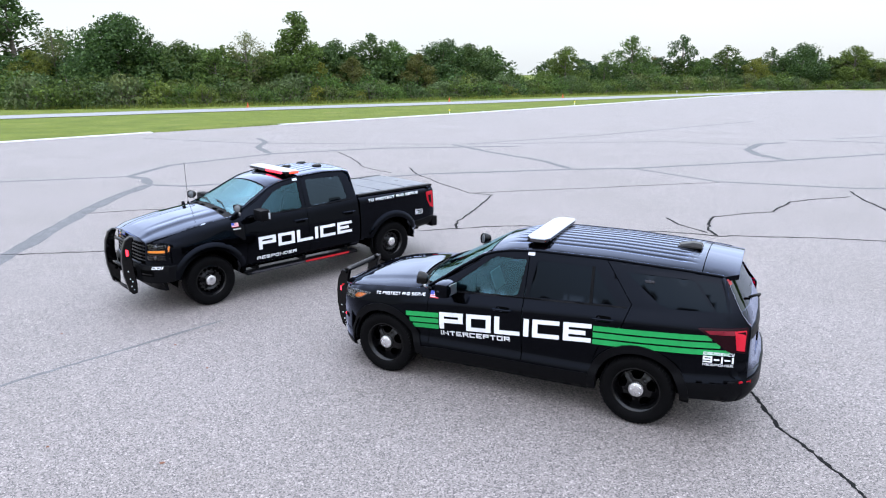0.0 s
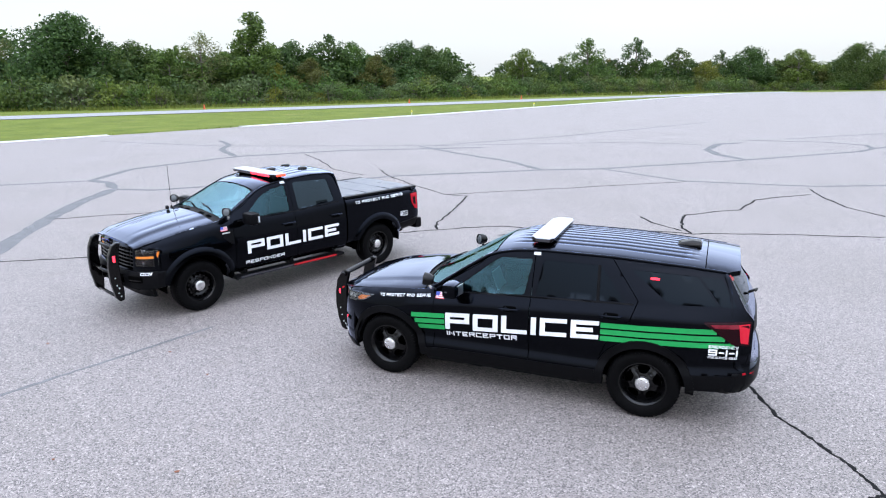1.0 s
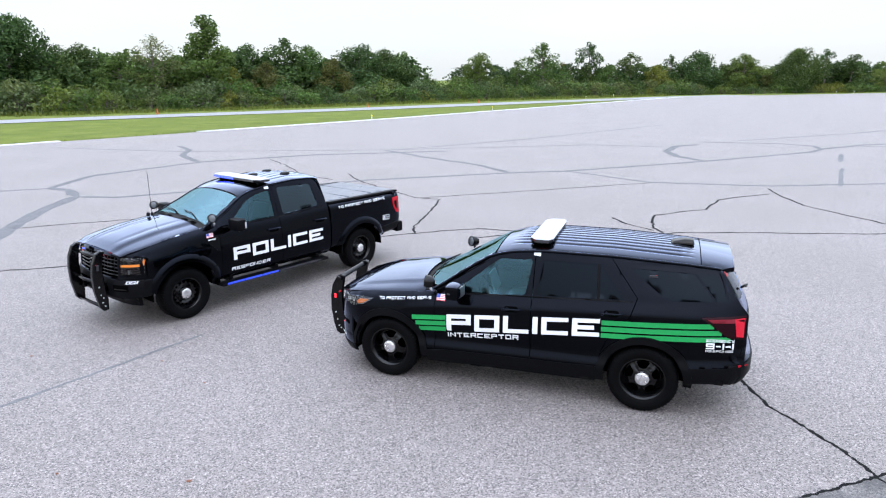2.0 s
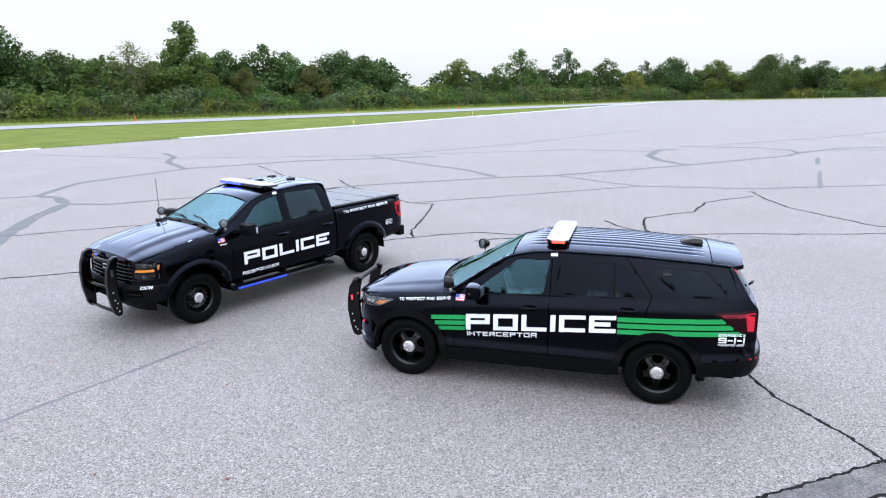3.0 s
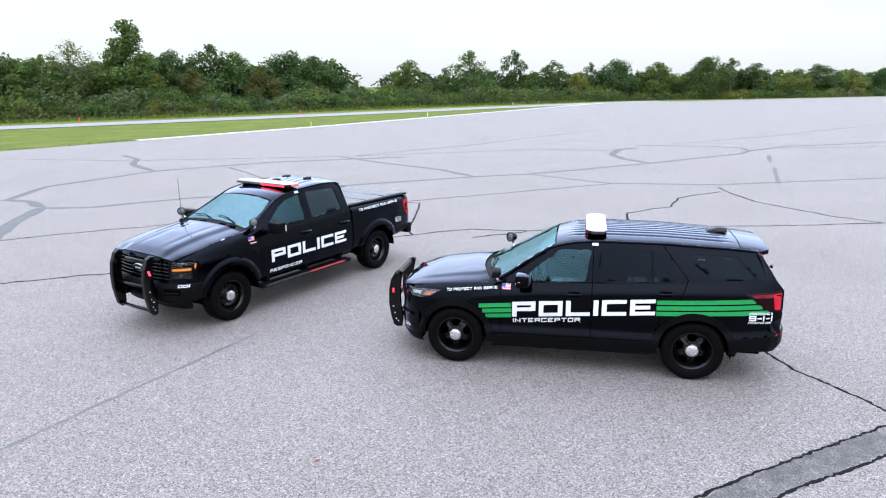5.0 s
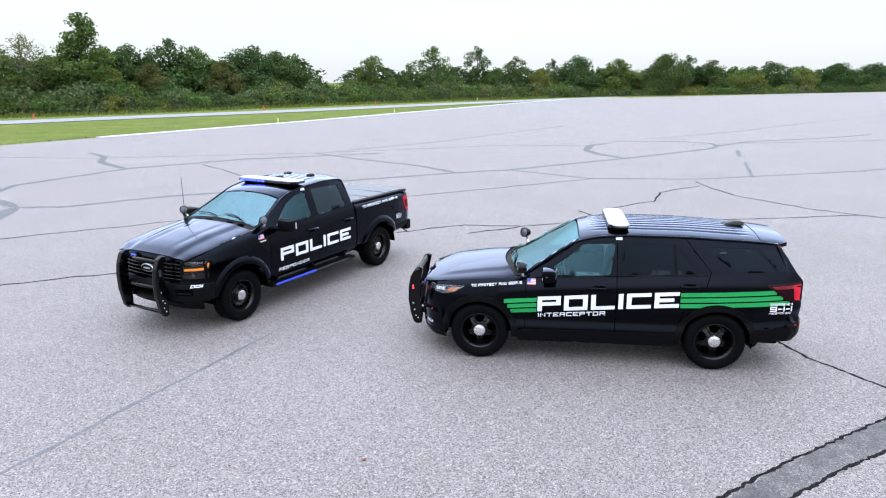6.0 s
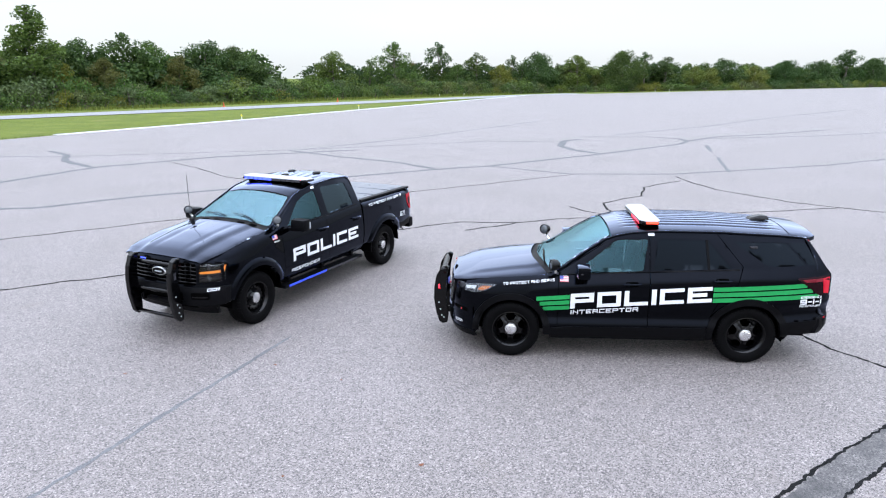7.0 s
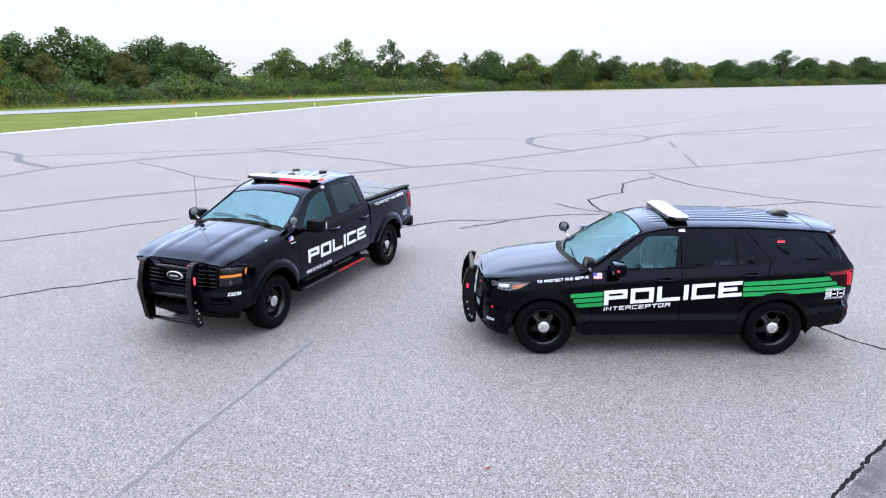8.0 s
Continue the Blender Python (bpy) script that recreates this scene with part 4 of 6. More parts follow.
# ---- parts that both vehicles have ----
def wheel(root, x, y, sgn, r, width, rim_r, style):
    """A tyre with a black steel rim and a bright hub cap; the outer face looks to sgn * y."""
    hub = Matrix.Translation((x, y, r)) @ Matrix.Rotation(radians(-90 * sgn), 4, "X")
    h = width / 2
    tyre = turned([(rim_r - 0.012, -h * 0.8), (rim_r + 0.015, -h * 0.95), (r * 0.86, -h), (r * 0.965, -h * 0.86), (r * 0.998, -h * 0.6), (r, -h * 0.2), (r, h * 0.2), (r * 0.998, h * 0.6), (r * 0.965, h * 0.86), (r * 0.90, h * 0.985), (r * 0.80, h), (rim_r + 0.03, h * 0.94), (rim_r + 0.006, h * 0.86), (rim_r - 0.012, h * 0.74)], 64, caps=False)
    w = smooth(part("wheel", moved(tyre, hub), RUBBER, root))
    # tread blocks round the shoulder
    bm = bmesh.new()
    for k in range(56):
        a = 2 * math.pi * k / 56
        for s in (-1, 1):
            m = Matrix.Rotation(a + s * 0.02, 4, "Z") @ Matrix.Translation((r * 0.960, 0, s * h * 0.77)) @ Matrix.Rotation(s * -0.45, 4, "Y")
            join(bm, moved(box(-0.012, 0.012, -0.004, 0.004, -h * 0.2, h * 0.2, 0), m))
    tagged(part("tread", moved(bm, hub), RUBBER, w), kind="stuff")
    lip = turned([(rim_r - 0.03, -h * 0.7), (rim_r - 0.03, h * 0.40), (rim_r - 0.012, h * 0.62), (rim_r + 0.004, h * 0.84), (rim_r - 0.008, h * 0.86), (rim_r - 0.03, h * 0.66), (rim_r - 0.045, h * 0.36), (rim_r - 0.05, h * 0.18)], 48, caps=False)
    smooth(part("rim", moved(lip, hub), WHEEL_BLACK, w, "black steel rim"))
    ring = lambda r0, n=40: [(r0 * math.cos(2 * math.pi * k / n), r0 * math.sin(2 * math.pi * k / n)) for k in range(n)]
    polar = lambda r0, a: (r0 * math.cos(radians(a)), r0 * math.sin(radians(a)))
    edge = rim_r - 0.032
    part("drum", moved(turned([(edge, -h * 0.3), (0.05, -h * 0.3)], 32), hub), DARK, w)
    if style == "spoked":
        # five broad spokes round rounded windows, each spoke hollowed along its middle
        table = [(0.0, 0.50), (0.09, 0.50), (0.12, 0.40), (edge * 0.72, 0.36), (edge * 0.9, 0.16), (edge, 0.14)]

        def face(u, v):
            r0 = math.hypot(u, v)
            a = (math.degrees(math.atan2(v, u)) - 18 + 36) % 72 - 36
            groove = 0.10 * max(0.0, 1 - abs(a) / 9) if 0.1 < r0 < edge * 0.85 else 0.0
            return (u, v, h * (float(np.interp(r0, *zip(*table))) - groove))

        holes = [rounded([polar(edge * 0.55, m - 17), polar(edge * 0.88, m - 23), polar(edge * 0.93, m), polar(edge * 0.88, m + 23), polar(edge * 0.55, m + 17), polar(edge * 0.50, m)], 0.018) for m in range(54, 414, 72)]
        cap_r = 0.080
    else:
        # pressed steel face with a ring of round holes
        table = [(0.0, 0.22), (rim_r * 0.5, 0.22), (rim_r * 0.62, 0.38), (rim_r * 0.74, 0.42), (rim_r * 0.82, 0.30), (edge, 0.08)]
        face = lambda u, v: (u, v, h * float(np.interp(math.hypot(u, v), *zip(*table))))
        holes = [[(rim_r * 0.715 * math.cos(2 * math.pi * k / 16) + x0, rim_r * 0.715 * math.sin(2 * math.pi * k / 16) + y0) for x0, y0 in ring(0.0165, 10)] for k in range(16)]
        cap_r = 0.085
    smooth(part("wheel_face", moved(panel(face, (0, 0, -1), ring(edge), holes, depth=0.014, grid=0.02), hub), WHEEL_BLACK, w, "gloss black pressed steel wheel face"), 30)
    cap = turned([(cap_r, h * 0.3), (cap_r, h * 0.62), (cap_r * 0.93, h * 0.72), (cap_r * 0.6, h * 0.80), (cap_r * 0.2, h * 0.82)], 28)
    smooth(part("hub_cap", moved(cap, hub), CHROME, w, "bright steel hub cap"))
    for k in range(5):
        nut = turned([(0.011, h * 0.3), (0.011, h * 0.66), (0.006, h * 0.70)], 6)
        part("lug_nut", moved(nut, hub @ Matrix.Rotation(radians(72 * k), 4, "Z") @ Matrix.Translation((cap_r * (0.62 if style == "spoked" else 1.25), 0, h * 0.12))), CHROME if style == "spoked" else SATIN, w)
    return w


FLASHERS = []


def flasher(name, parent, centre, size, face, material, on, label=""):
    """A warning light: a small bar that is lit on one side and turns that side outwards during the spans 'on'."""
    sx, sy, sz = (s / 2 for s in size)
    bm = box(-sx, sx, -sy, sy, -sz, sz, 0.002)
    ob = part(name, bm, LED_OFF, parent, label)
    ob.data.materials.append(material)
    out = Vector(face)
    for f in ob.data.polygons:
        f.material_index = 1 if f.normal.dot(out) > 0.2 else 0
    ob.location = centre
    FLASHERS.append((ob, centre, "Y" if abs(face[0]) > 0.5 else "X", on))
    return ob


def light_bar(root, x, z, half, depth, blue, red_on, blue_on, end_on):
    """A roof light bar across the vehicle: dark base, lens row, white cover."""
    bar = part("light_bar", box(x - depth / 2 + 0.02, x + depth / 2 - 0.02, -half + 0.02, half - 0.02, z, z + 0.024, 0.006), TRIM, root, "low police light bar with a white cover")
    cover = [(x - depth / 2, -half + 0.07), (x - depth / 2 + 0.05, -half), (x + depth / 2 - 0.07, -half), (x + depth / 2, -half + 0.10), (x + depth / 2, half - 0.10), (x + depth / 2 - 0.07, half), (x - depth / 2 + 0.05, half), (x - depth / 2, half - 0.07)]
    bm = bmesh.new()
    a = [bm.verts.new((px, py, z + 0.044)) for px, py in cover]
    b = [bm.verts.new((px, py, z + 0.052)) for px, py in cover]
    c = [bm.verts.new((x + (px - x) * 0.95, py * 0.985, z + 0.056)) for px, py in cover]
    for lo, hi in ((a, b), (b, c)):
        for i in range(8):
            bm.faces.new((lo[i], lo[(i + 1) % 8], hi[(i + 1) % 8], hi[i]))
    bm.faces.new(c)
    bm.faces.new(list(reversed(a)))
    bmesh.ops.recalc_face_normals(bm, faces=bm.faces)
    part("cover", bm, WHITE_COVER, bar, "white top cover")
    for k in range(1, 6):
        ys = -half + 2 * half * k / 6
        part("seam", box(x - depth / 2 + 0.02, x + depth / 2 - 0.02, ys - 0.004, ys + 0.004, z + 0.053, z + 0.0585, 0), PALE_TRIM, bar)
    n = 12
    for side in (-1, 1):
        for k in range(n):
            y0 = -half + 0.09 + (2 * half - 0.18) * k / n
            y1 = y0 + (2 * half - 0.18) / n - 0.012
            xs = x + side * (depth / 2 - 0.022)
            near = k >= n // 2
            if side > 0:
                flasher("led_module", bar, (xs + 0.010, (y0 + y1) / 2, z + 0.022), (0.036, y1 - y0, 0.036), (1, 0, 0), RED_LIT if near else blue, red_on if near else blue_on)
            else:
                part("led_module", box(xs - 0.016, xs + 0.016, y0, y1, z + 0.010, z + 0.043, 0.004), LED_OFF, bar)
    for s in (-1, 1):
        if s > 0:
            flasher("end_led", bar, (x - 0.02, half - 0.006, z + 0.028), (depth - 0.11, 0.026, 0.030), (0, 1, 0), EMBER_LIT, end_on, "amber red end light")
        part("end_lens", box(x - depth / 2 + 0.05, x + depth / 2 - 0.06, s * (half - 0.02) - 0.018, s * (half - 0.02) + 0.018, z + 0.016, z + 0.043, 0.005), LED_OFF, bar)
        part("foot", box(x - 0.06, x + 0.06, s * (half - 0.12) - 0.03, s * (half - 0.12) + 0.03, z - 0.05, z + 0.004, 0.006), TRIM, bar)
    return bar


def spotlight(root, x, y, z, sgn, turn=0.0, r=0.075):
    """A pillar spotlight: round black can with a glass face, on a short arm."""
    m = Matrix.Translation((x, y, z)) @ Matrix.Rotation(radians(turn), 4, "Z") @ Matrix.Rotation(radians(82), 4, "Y")
    can = turned([(0.02, -0.075), (r * 0.7, -0.065), (r * 0.97, -0.02), (r, 0.02), (r, 0.045), (r * 0.9, 0.048), (r * 0.88, 0.032)], 28)
    lamp = smooth(part("spotlight", moved(can, m), SATIN, root, "round black pillar spotlight"))
    lens = turned([(r * 0.86, 0.036), (r * 0.5, 0.046), (r * 0.1, 0.05)], 24)
    part("lens", moved(lens, m), plain("spot_lens", (0.13, 0.14, 0.15), 0.12, metal=0.5), lamp, "clear ribbed lens")
    arm = tube([(x - 0.02, y, z - r * 0.9), (x - 0.03, y - sgn * 0.03, z - r - 0.04), (x - 0.06, y - sgn * 0.10, z - r - 0.07)], 0.016)
    part("bracket", arm, CHROME, lamp, "bright bracket")
    return lamp


def seat(root, x, y, z, w=0.5, h=0.62):
    s = part("seat", box(x - 0.26, x + 0.26, y - w / 2, y + w / 2, z, z + 0.16, 0.05), CLOTH, root)
    part("backrest", moved(box(-0.07, 0.07, -w / 2, w / 2, 0, h, 0.05), Matrix.Translation((x - 0.26, y, z + 0.08)) @ Matrix.Rotation(radians(-14), 4, "Y")), CLOTH, s)
    part("headrest", moved(box(-0.05, 0.05, -0.13, 0.13, h + 0.03, h + 0.22, 0.04), Matrix.Translation((x - 0.26, y, z + 0.08)) @ Matrix.Rotation(radians(-14), 4, "Y")), CLOTH, s)


def steering_wheel(root, x, y, z):
    m = Matrix.Translation((x, y, z)) @ Matrix.Rotation(radians(-65), 4, "Y")
    ring = [m @ Vector((0.19 * math.cos(a), 0.19 * math.sin(a), 0)) for a in np.linspace(0, 2 * math.pi, 33)]
    w = part("steering_wheel", tube(ring, 0.016, 8), TRIM, root)
    part("hub", moved(box(-0.06, 0.06, -0.08, 0.08, -0.03, 0.02, 0.02), m), TRIM, w)
    for a in (0, 180, 270):
        part("spoke", tube([m @ Vector((0.05 * math.cos(radians(a + 90)), 0.05 * math.sin(radians(a + 90)), -0.01)), m @ Vector((0.19 * math.cos(radians(a + 90)), 0.19 * math.sin(radians(a + 90)), 0))], 0.014, 6), TRIM, w)


def flag_sticker(root, shell, x, z, w=0.11, h=0.07):
    """A small striped flag: blue corner, red and white bars."""
    f = part("flag_sticker", film(shell, [(0, 0, w, h)], x, z, 0.0, 0.004), WHITE_FILM, root, "small striped flag sticker")
    part("canton", film(shell, [(0, h * 0.45, w * 0.42, h)], x, z, 0.0, 0.0055), BLUE_FILM, f)
    for k in range(4):
        v = h * (k * 2) / 7.5
        part("stripe", film(shell, [(0 if v < h * 0.4 else w * 0.43, v, w, v + h * 0.115)], x, z, 0.0, 0.0056), RED_FILM, f)


# ---- the sport utility vehicle ----
def build_suv():
    root = tagged(new("police_suv"), "black police sport utility vehicle with green stripes and white lettering", "police car", "police vehicles")
    root.matrix_basis = pose(0.467, 7.775, 0, 0, 0, 154.27)
    S = Shell(
        bottom=[(-3, 0.42), (-2.1, 0.36), (-1, 0.27), (1, 0.25), (2.0, 0.24), (3, 0.26)],
        w=[(-2.62, 0.72), (-2.52, 0.84), (-2.35, 0.915), (-2.0, 0.965), (-1.5, 0.985), (-1.0, 0.972), (0, 0.965), (1.0, 0.968), (1.5, 0.975), (1.9, 0.93), (2.08, 0.86), (2.2, 0.77), (2.32, 0.6), (2.4, 0.4)],
        belt=[(-2.6, 1.30), (-1.5, 1.27), (-0.5, 1.215), (0.5, 1.155), (0.95, 1.115), (1.5, 1.05), (2.1, 0.975), (2.4, 0.92)],
        inset=[(-2.6, 0.06), (-2.0, 0.085), (0.9, 0.085), (1.1, 0.065), (2.4, 0.04)],
        edge_y=[(-2.6, 0.60), (-2.3, 0.645), (-1.5, 0.69), (-0.4, 0.705), (0.25, 0.685), (0.6, 0.755), (0.92, 0.83), (1.1, 0.86), (1.5, 0.86), (1.9, 0.82), (2.1, 0.75), (2.3, 0.56)],
        edge_z=[(-2.6, 1.595), (-2.25, 1.625), (-1.9, 1.655), (-1.15, 1.695), (-0.35, 1.70), (0.0, 1.67), (0.28, 1.60), (0.6, 1.40), (0.9, 1.19), (1.02, 1.13), (1.5, 1.095), (2.0, 1.035), (2.3, 0.965)],
        top=[(-2.6, 1.64), (-2.25, 1.69), (-1.9, 1.73), (-1.1, 1.765), (-0.4, 1.768), (0.0, 1.745), (0.27, 1.675), (0.65, 1.475), (1.0, 1.285), (1.16, 1.205), (1.25, 1.18), (1.5, 1.15), (2.0, 1.075), (2.25, 1.01), (2.36, 0.95)],
        crease=True,
    )
    WHEELS, AX, R = (1.51, -1.51), 1.51, 0.381

    def front_x(y, z):
        a = ease([(0, 2.40), (0.3, 2.38), (0.55, 2.325), (0.7, 2.25), (0.8, 2.16), (0.88, 2.03), (0.95, 1.88)], abs(y), 0.02)
        return a + ease([(0.2, -0.10), (0.32, -0.02), (0.5, 0.0), (0.72, -0.01), (0.95, -0.05), (1.05, -0.12)], z, 0.03)

    def rear_x(y, z):
        a = ease([(0, 0.0), (0.4, 0.012), (0.6, 0.04), (0.75, 0.09), (0.85, 0.17), (0.92, 0.28)], abs(y), 0.02)
        return a + ease([(0.35, -2.55), (0.5, -2.645), (0.66, -2.645), (0.7, -2.59), (1.0, -2.575), (1.18, -2.555), (1.28, -2.50), (1.62, -2.29), (1.7, -2.26)], z, 0.02)

    # inner tub and floor
    part("underbody", box(-2.38, 2.0, -0.62, 0.62, 0.27, 0.80, 0.04), DARK, root)
    part("floor_pan", box(-0.98, 0.98, -0.86, 0.86, 0.30, 0.62, 0.03), DARK, root)
    for sgn in (1, -1):
        side = lambda off=0.0: on_side(S, sgn, off)
        inn = (0, -sgn, 0)
        # glass outlines
        g1 = rounded([(0.70, 1.155), (-0.175, 1.205), (-0.235, 1.595), (0.16, 1.575)], 0.04)
        g2 = rounded([(-0.36, 1.60), (-0.99, 1.595), (-1.27, 1.262), (-0.30, 1.215)], 0.04)
        g3 = rounded([(-1.30, 1.585), (-1.97, 1.570), (-2.19, 1.314), (-1.78, 1.295), (-1.68, 1.318)], 0.03)
        fender = [(0.907, 0.40), (1.03, 0.40)] + arc(AX, R, 0.455, 170, 8) + [(1.98, 0.30), (2.17, 0.32), (2.17, 0.6), (2.15, 0.9), (2.1, 0.99), (1.9, 1.04), (1.5, 1.088), (1.1, 1.12), (0.98, 1.14), (0.907, 1.165)]
        part("front_fender", panel(side(), inn, fender, grid2=0.03), BLACK, root)
        door = [(0.90, 0.40), (0.90, 1.17), (0.6, 1.375), (0.28, 1.585), (0.02, 1.655), (-0.252, 1.685), (-0.252, 0.40)]
        d1 = part("front_door", panel(side(), inn, door, [g1], grid2=0.03), BLACK, root)
        part("window", panel(side(-0.006), inn, g1, depth=0.004), FRONT_GLASS, d1, "green tinted front window")
        door = [(-0.262, 0.40), (-0.262, 1.685), (-0.7, 1.69), (-1.09, 1.68), (-1.40, 1.29), (-1.33, 1.08), (-1.2, 0.93), (-1.10, 0.80), (-1.035, 0.62), (-1.03, 0.40)]
        d2 = part("rear_door", panel(side(), inn, door, [g2], grid2=0.03), BLACK, root)
        part("window", panel(side(-0.006), inn, g2, depth=0.004), DARK_GLASS, d2, "dark privacy glass")
        part("divider", panel(side(0.002), inn, [(-0.955, 1.60), (-0.985, 1.60), (-1.005, 1.24), (-0.975, 1.235)], depth=0.01), TRIM, d2)
        quarter = [(-1.04, 0.62), (-1.11, 0.80), (-1.21, 0.93), (-1.34, 1.08), (-1.41, 1.29), (-1.10, 1.68), (-1.5, 1.675), (-1.9, 1.645), (-2.20, 1.62), (-2.27, 1.58), (-2.43, 1.31), (-2.52, 1.2), (-2.53, 0.62), (-1.98, 0.575)] + arc(-AX, R, 0.455, 155, 30)
        q = part("rear_quarter", panel(side(), inn, quarter, [g3], grid2=0.03), BLACK, root)
        part("window", panel(side(-0.005), inn, g3, depth=0.004), DARK_GLASS, q, "dark privacy glass")
        part("pillar_cover", panel(side(0.003), inn, [(-1.985, 1.572), (-2.19, 1.562), (-2.35, 1.322), (-2.205, 1.314)], depth=0.004), DARK_GLASS, q, "gloss black pillar cover")
        # cladding: arch lips, sill, rear corner
        for cx in (AX, -AX):
            a0, a1 = (186, -4) if cx > 0 else (188, -8)
            lip = arc(cx, R, 0.515, a0, a1, 22) + arc(cx, R, 0.428, a1, a0, 22)
            part("arch_trim", panel(side(0.016), inn, lip, depth=0.09, grid=0.05), TRIM, root, "matt black wheel arch trim")
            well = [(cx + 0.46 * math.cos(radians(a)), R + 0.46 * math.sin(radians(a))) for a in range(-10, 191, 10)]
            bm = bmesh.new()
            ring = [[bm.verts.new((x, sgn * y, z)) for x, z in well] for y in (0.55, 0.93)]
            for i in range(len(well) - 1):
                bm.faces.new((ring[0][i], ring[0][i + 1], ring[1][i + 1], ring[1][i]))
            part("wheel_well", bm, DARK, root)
        part("sill_trim", panel(side(0.014), inn, [(1.0, 0.27), (1.0, 0.43), (0.8, 0.455), (-0.8, 0.48), (-1.0, 0.49), (-1.0, 0.29)], depth=0.06), TRIM, root, "matt black sill trim")
        part("bumper_corner", panel(side(0.010), inn, [(-1.97, 0.40), (-1.97, 0.585), (-2.2, 0.60), (-2.50, 0.625), (-2.50, 0.50), (-2.46, 0.42)], depth=0.05), TRIM, root, "matt black lower bumper")
        # lamps
        tail = rounded([(-2.05, 1.165), (-2.50, 1.20), (-2.50, 0.94), (-2.34, 0.955), (-2.16, 1.09)], 0.02)
        t = part("tail_lamp", panel(side(0.010), inn, tail, depth=0.03), DARK_RED_LENS, root, "red tail lamp")
        part("red_band", panel(side(0.014), inn, [(-2.12, 1.15), (-2.39, 1.168), (-2.39, 1.125), (-2.17, 1.115)], depth=0.006), BAND_LIT, t)
        part("red_block", panel(side(0.015), inn, [(-2.385, 1.165), (-2.485, 1.175), (-2.485, 0.965), (-2.415, 0.975)], depth=0.006), TAIL_LIT, t)
        head = rounded([(1.70, 0.998), (1.92, 0.995), (2.13, 0.965), (2.13, 0.885), (1.99, 0.875), (1.84, 0.915)], 0.015)
        h = part("headlamp", panel(side(0.006), inn, head, depth=0.03), LAMP_INNER, root, "slim headlamp with amber side marker")
        part("amber_marker", panel(side(0.010), inn, [(1.765, 0.975), (1.90, 0.965), (1.955, 0.925), (1.92, 0.908), (1.85, 0.925)], depth=0.004), AMBER_LENS, h)
        part("cover", panel(side(0.014), inn, head, depth=0.004), LAMP_CLEAR, h)
        part("reflector_bar", panel(side(0.012), inn, [(1.97, 0.965), (2.11, 0.950), (2.11, 0.915), (1.99, 0.92)], depth=0.004), CHROME, h)
        # mirror and handles
        mx, my, mz = 0.60, sgn * 1.075, 1.240
        mir = smooth(part("wing_mirror", box(mx - 0.075, mx + 0.095, my - 0.125, my + 0.125, mz - 0.085, mz + 0.085, 0.045), BLACK, root, "black wing mirror"))
        part("mirror_glass", box(mx - 0.079, mx - 0.071, my - 0.09, my + 0.09, mz - 0.06, mz + 0.06, 0.003, turn=Matrix.Rotation(radians(-sgn * 7), 4, "Z")), CHROME, mir)
        part("arm", box(mx - 0.03, mx + 0.05, min(sgn * 0.87, my), max(sgn * 0.87, my), mz - 0.105, mz - 0.06, 0.015), TRIM, mir)
        for hx, hz, d in ((-0.03, 1.045, d1), (-1.145, 1.115, d2)):
            y = S.side(hx, hz)
            rec = rounded([(hx + 0.08, hz - 0.035), (hx + 0.08, hz + 0.03), (hx - 0.08, hz + 0.035), (hx - 0.08, hz - 0.03)], 0.03)
            # flat near-black patch: the shade of the hollow behind the handle, as colour
            part("handle_cup", panel(side(0.002), inn, rec, depth=0.004), DARK, d)
            bar = tube([(hx + 0.115, sgn * (y - 0.005), hz - 0.005), (hx + 0.10, sgn * (y + 0.030), hz), (hx - 0.10, sgn * (y + 0.030), hz + 0.008), (hx - 0.115, sgn * (y - 0.005), hz + 0.008)], 0.013, 8)
            part("handle", bar, BLACK, d)
        part("belt_trim", panel(side(0.004), inn, [(0.80, 1.135), (0.80, 1.150), (-1.36, 1.262), (-1.36, 1.246)], depth=0.008), TRIM, root)
        part("pillar", panel(on_top(S, 0.004), (0, 0, -1), [(0.98, sgn * 0.80), (0.6, sgn * 0.71), (0.24, sgn * 0.63), (0.24, sgn * 0.70), (0.6, sgn * 0.78), (0.98, sgn * 0.86)], depth=0.03, grid=0.04), BLACK, root)
        part("roof_rail", tube([(float(x), sgn * (S.get("ey", float(x)) + 0.001), S.get("ez", float(x)) - 0.006) for x in np.linspace(0.95, -2.22, 30)], 0.016, 8), BLACK, root)
        smooth(wheel(root, AX, sgn * 0.835, sgn, R, 0.245, 0.245, "spoked"))
        smooth(wheel(root, -AX, sgn * 0.835, sgn, R, 0.245, 0.245, "spoked"))
        spotlight(root, 0.97, sgn * 0.95, 1.285 if sgn > 0 else 1.33, sgn, 12 if sgn > 0 else 50)

    # roof with pressed ribs
    def ribs(x, y):
        k = max(0.0, min(1.0, (x + 1.95) / 0.15, (0.05 - x) / 0.12))
        return -0.017 * k * max(0.0, math.cos(2 * math.pi * y / 0.118)) ** 3 if abs(y) < 0.56 else 0.0

    def span(x0, x1, fn, n=14):
        xs = np.linspace(x0, x1, n)
        return [(x, fn(x)) for x in xs] + [(x, -fn(x)) for x in xs[::-1]]

    ey = lambda x: S.get("ey", x) - 0.004
    ys = [float(v) for v in np.linspace(0.80, -0.80, 17)]
    bow = lambda x, b: [(x + b * (1 - (y / 0.80) ** 2), y) for y in ys]

    def bowed(x0, x1, b):
        rim = [(float(x), S.get("ey", float(x)) - 0.045) for x in np.linspace(x0, x1 - 0.06, 9)]
        return rim + bow(x1, b)[1:-1] + [(x, -y) for x, y in rim[::-1]]

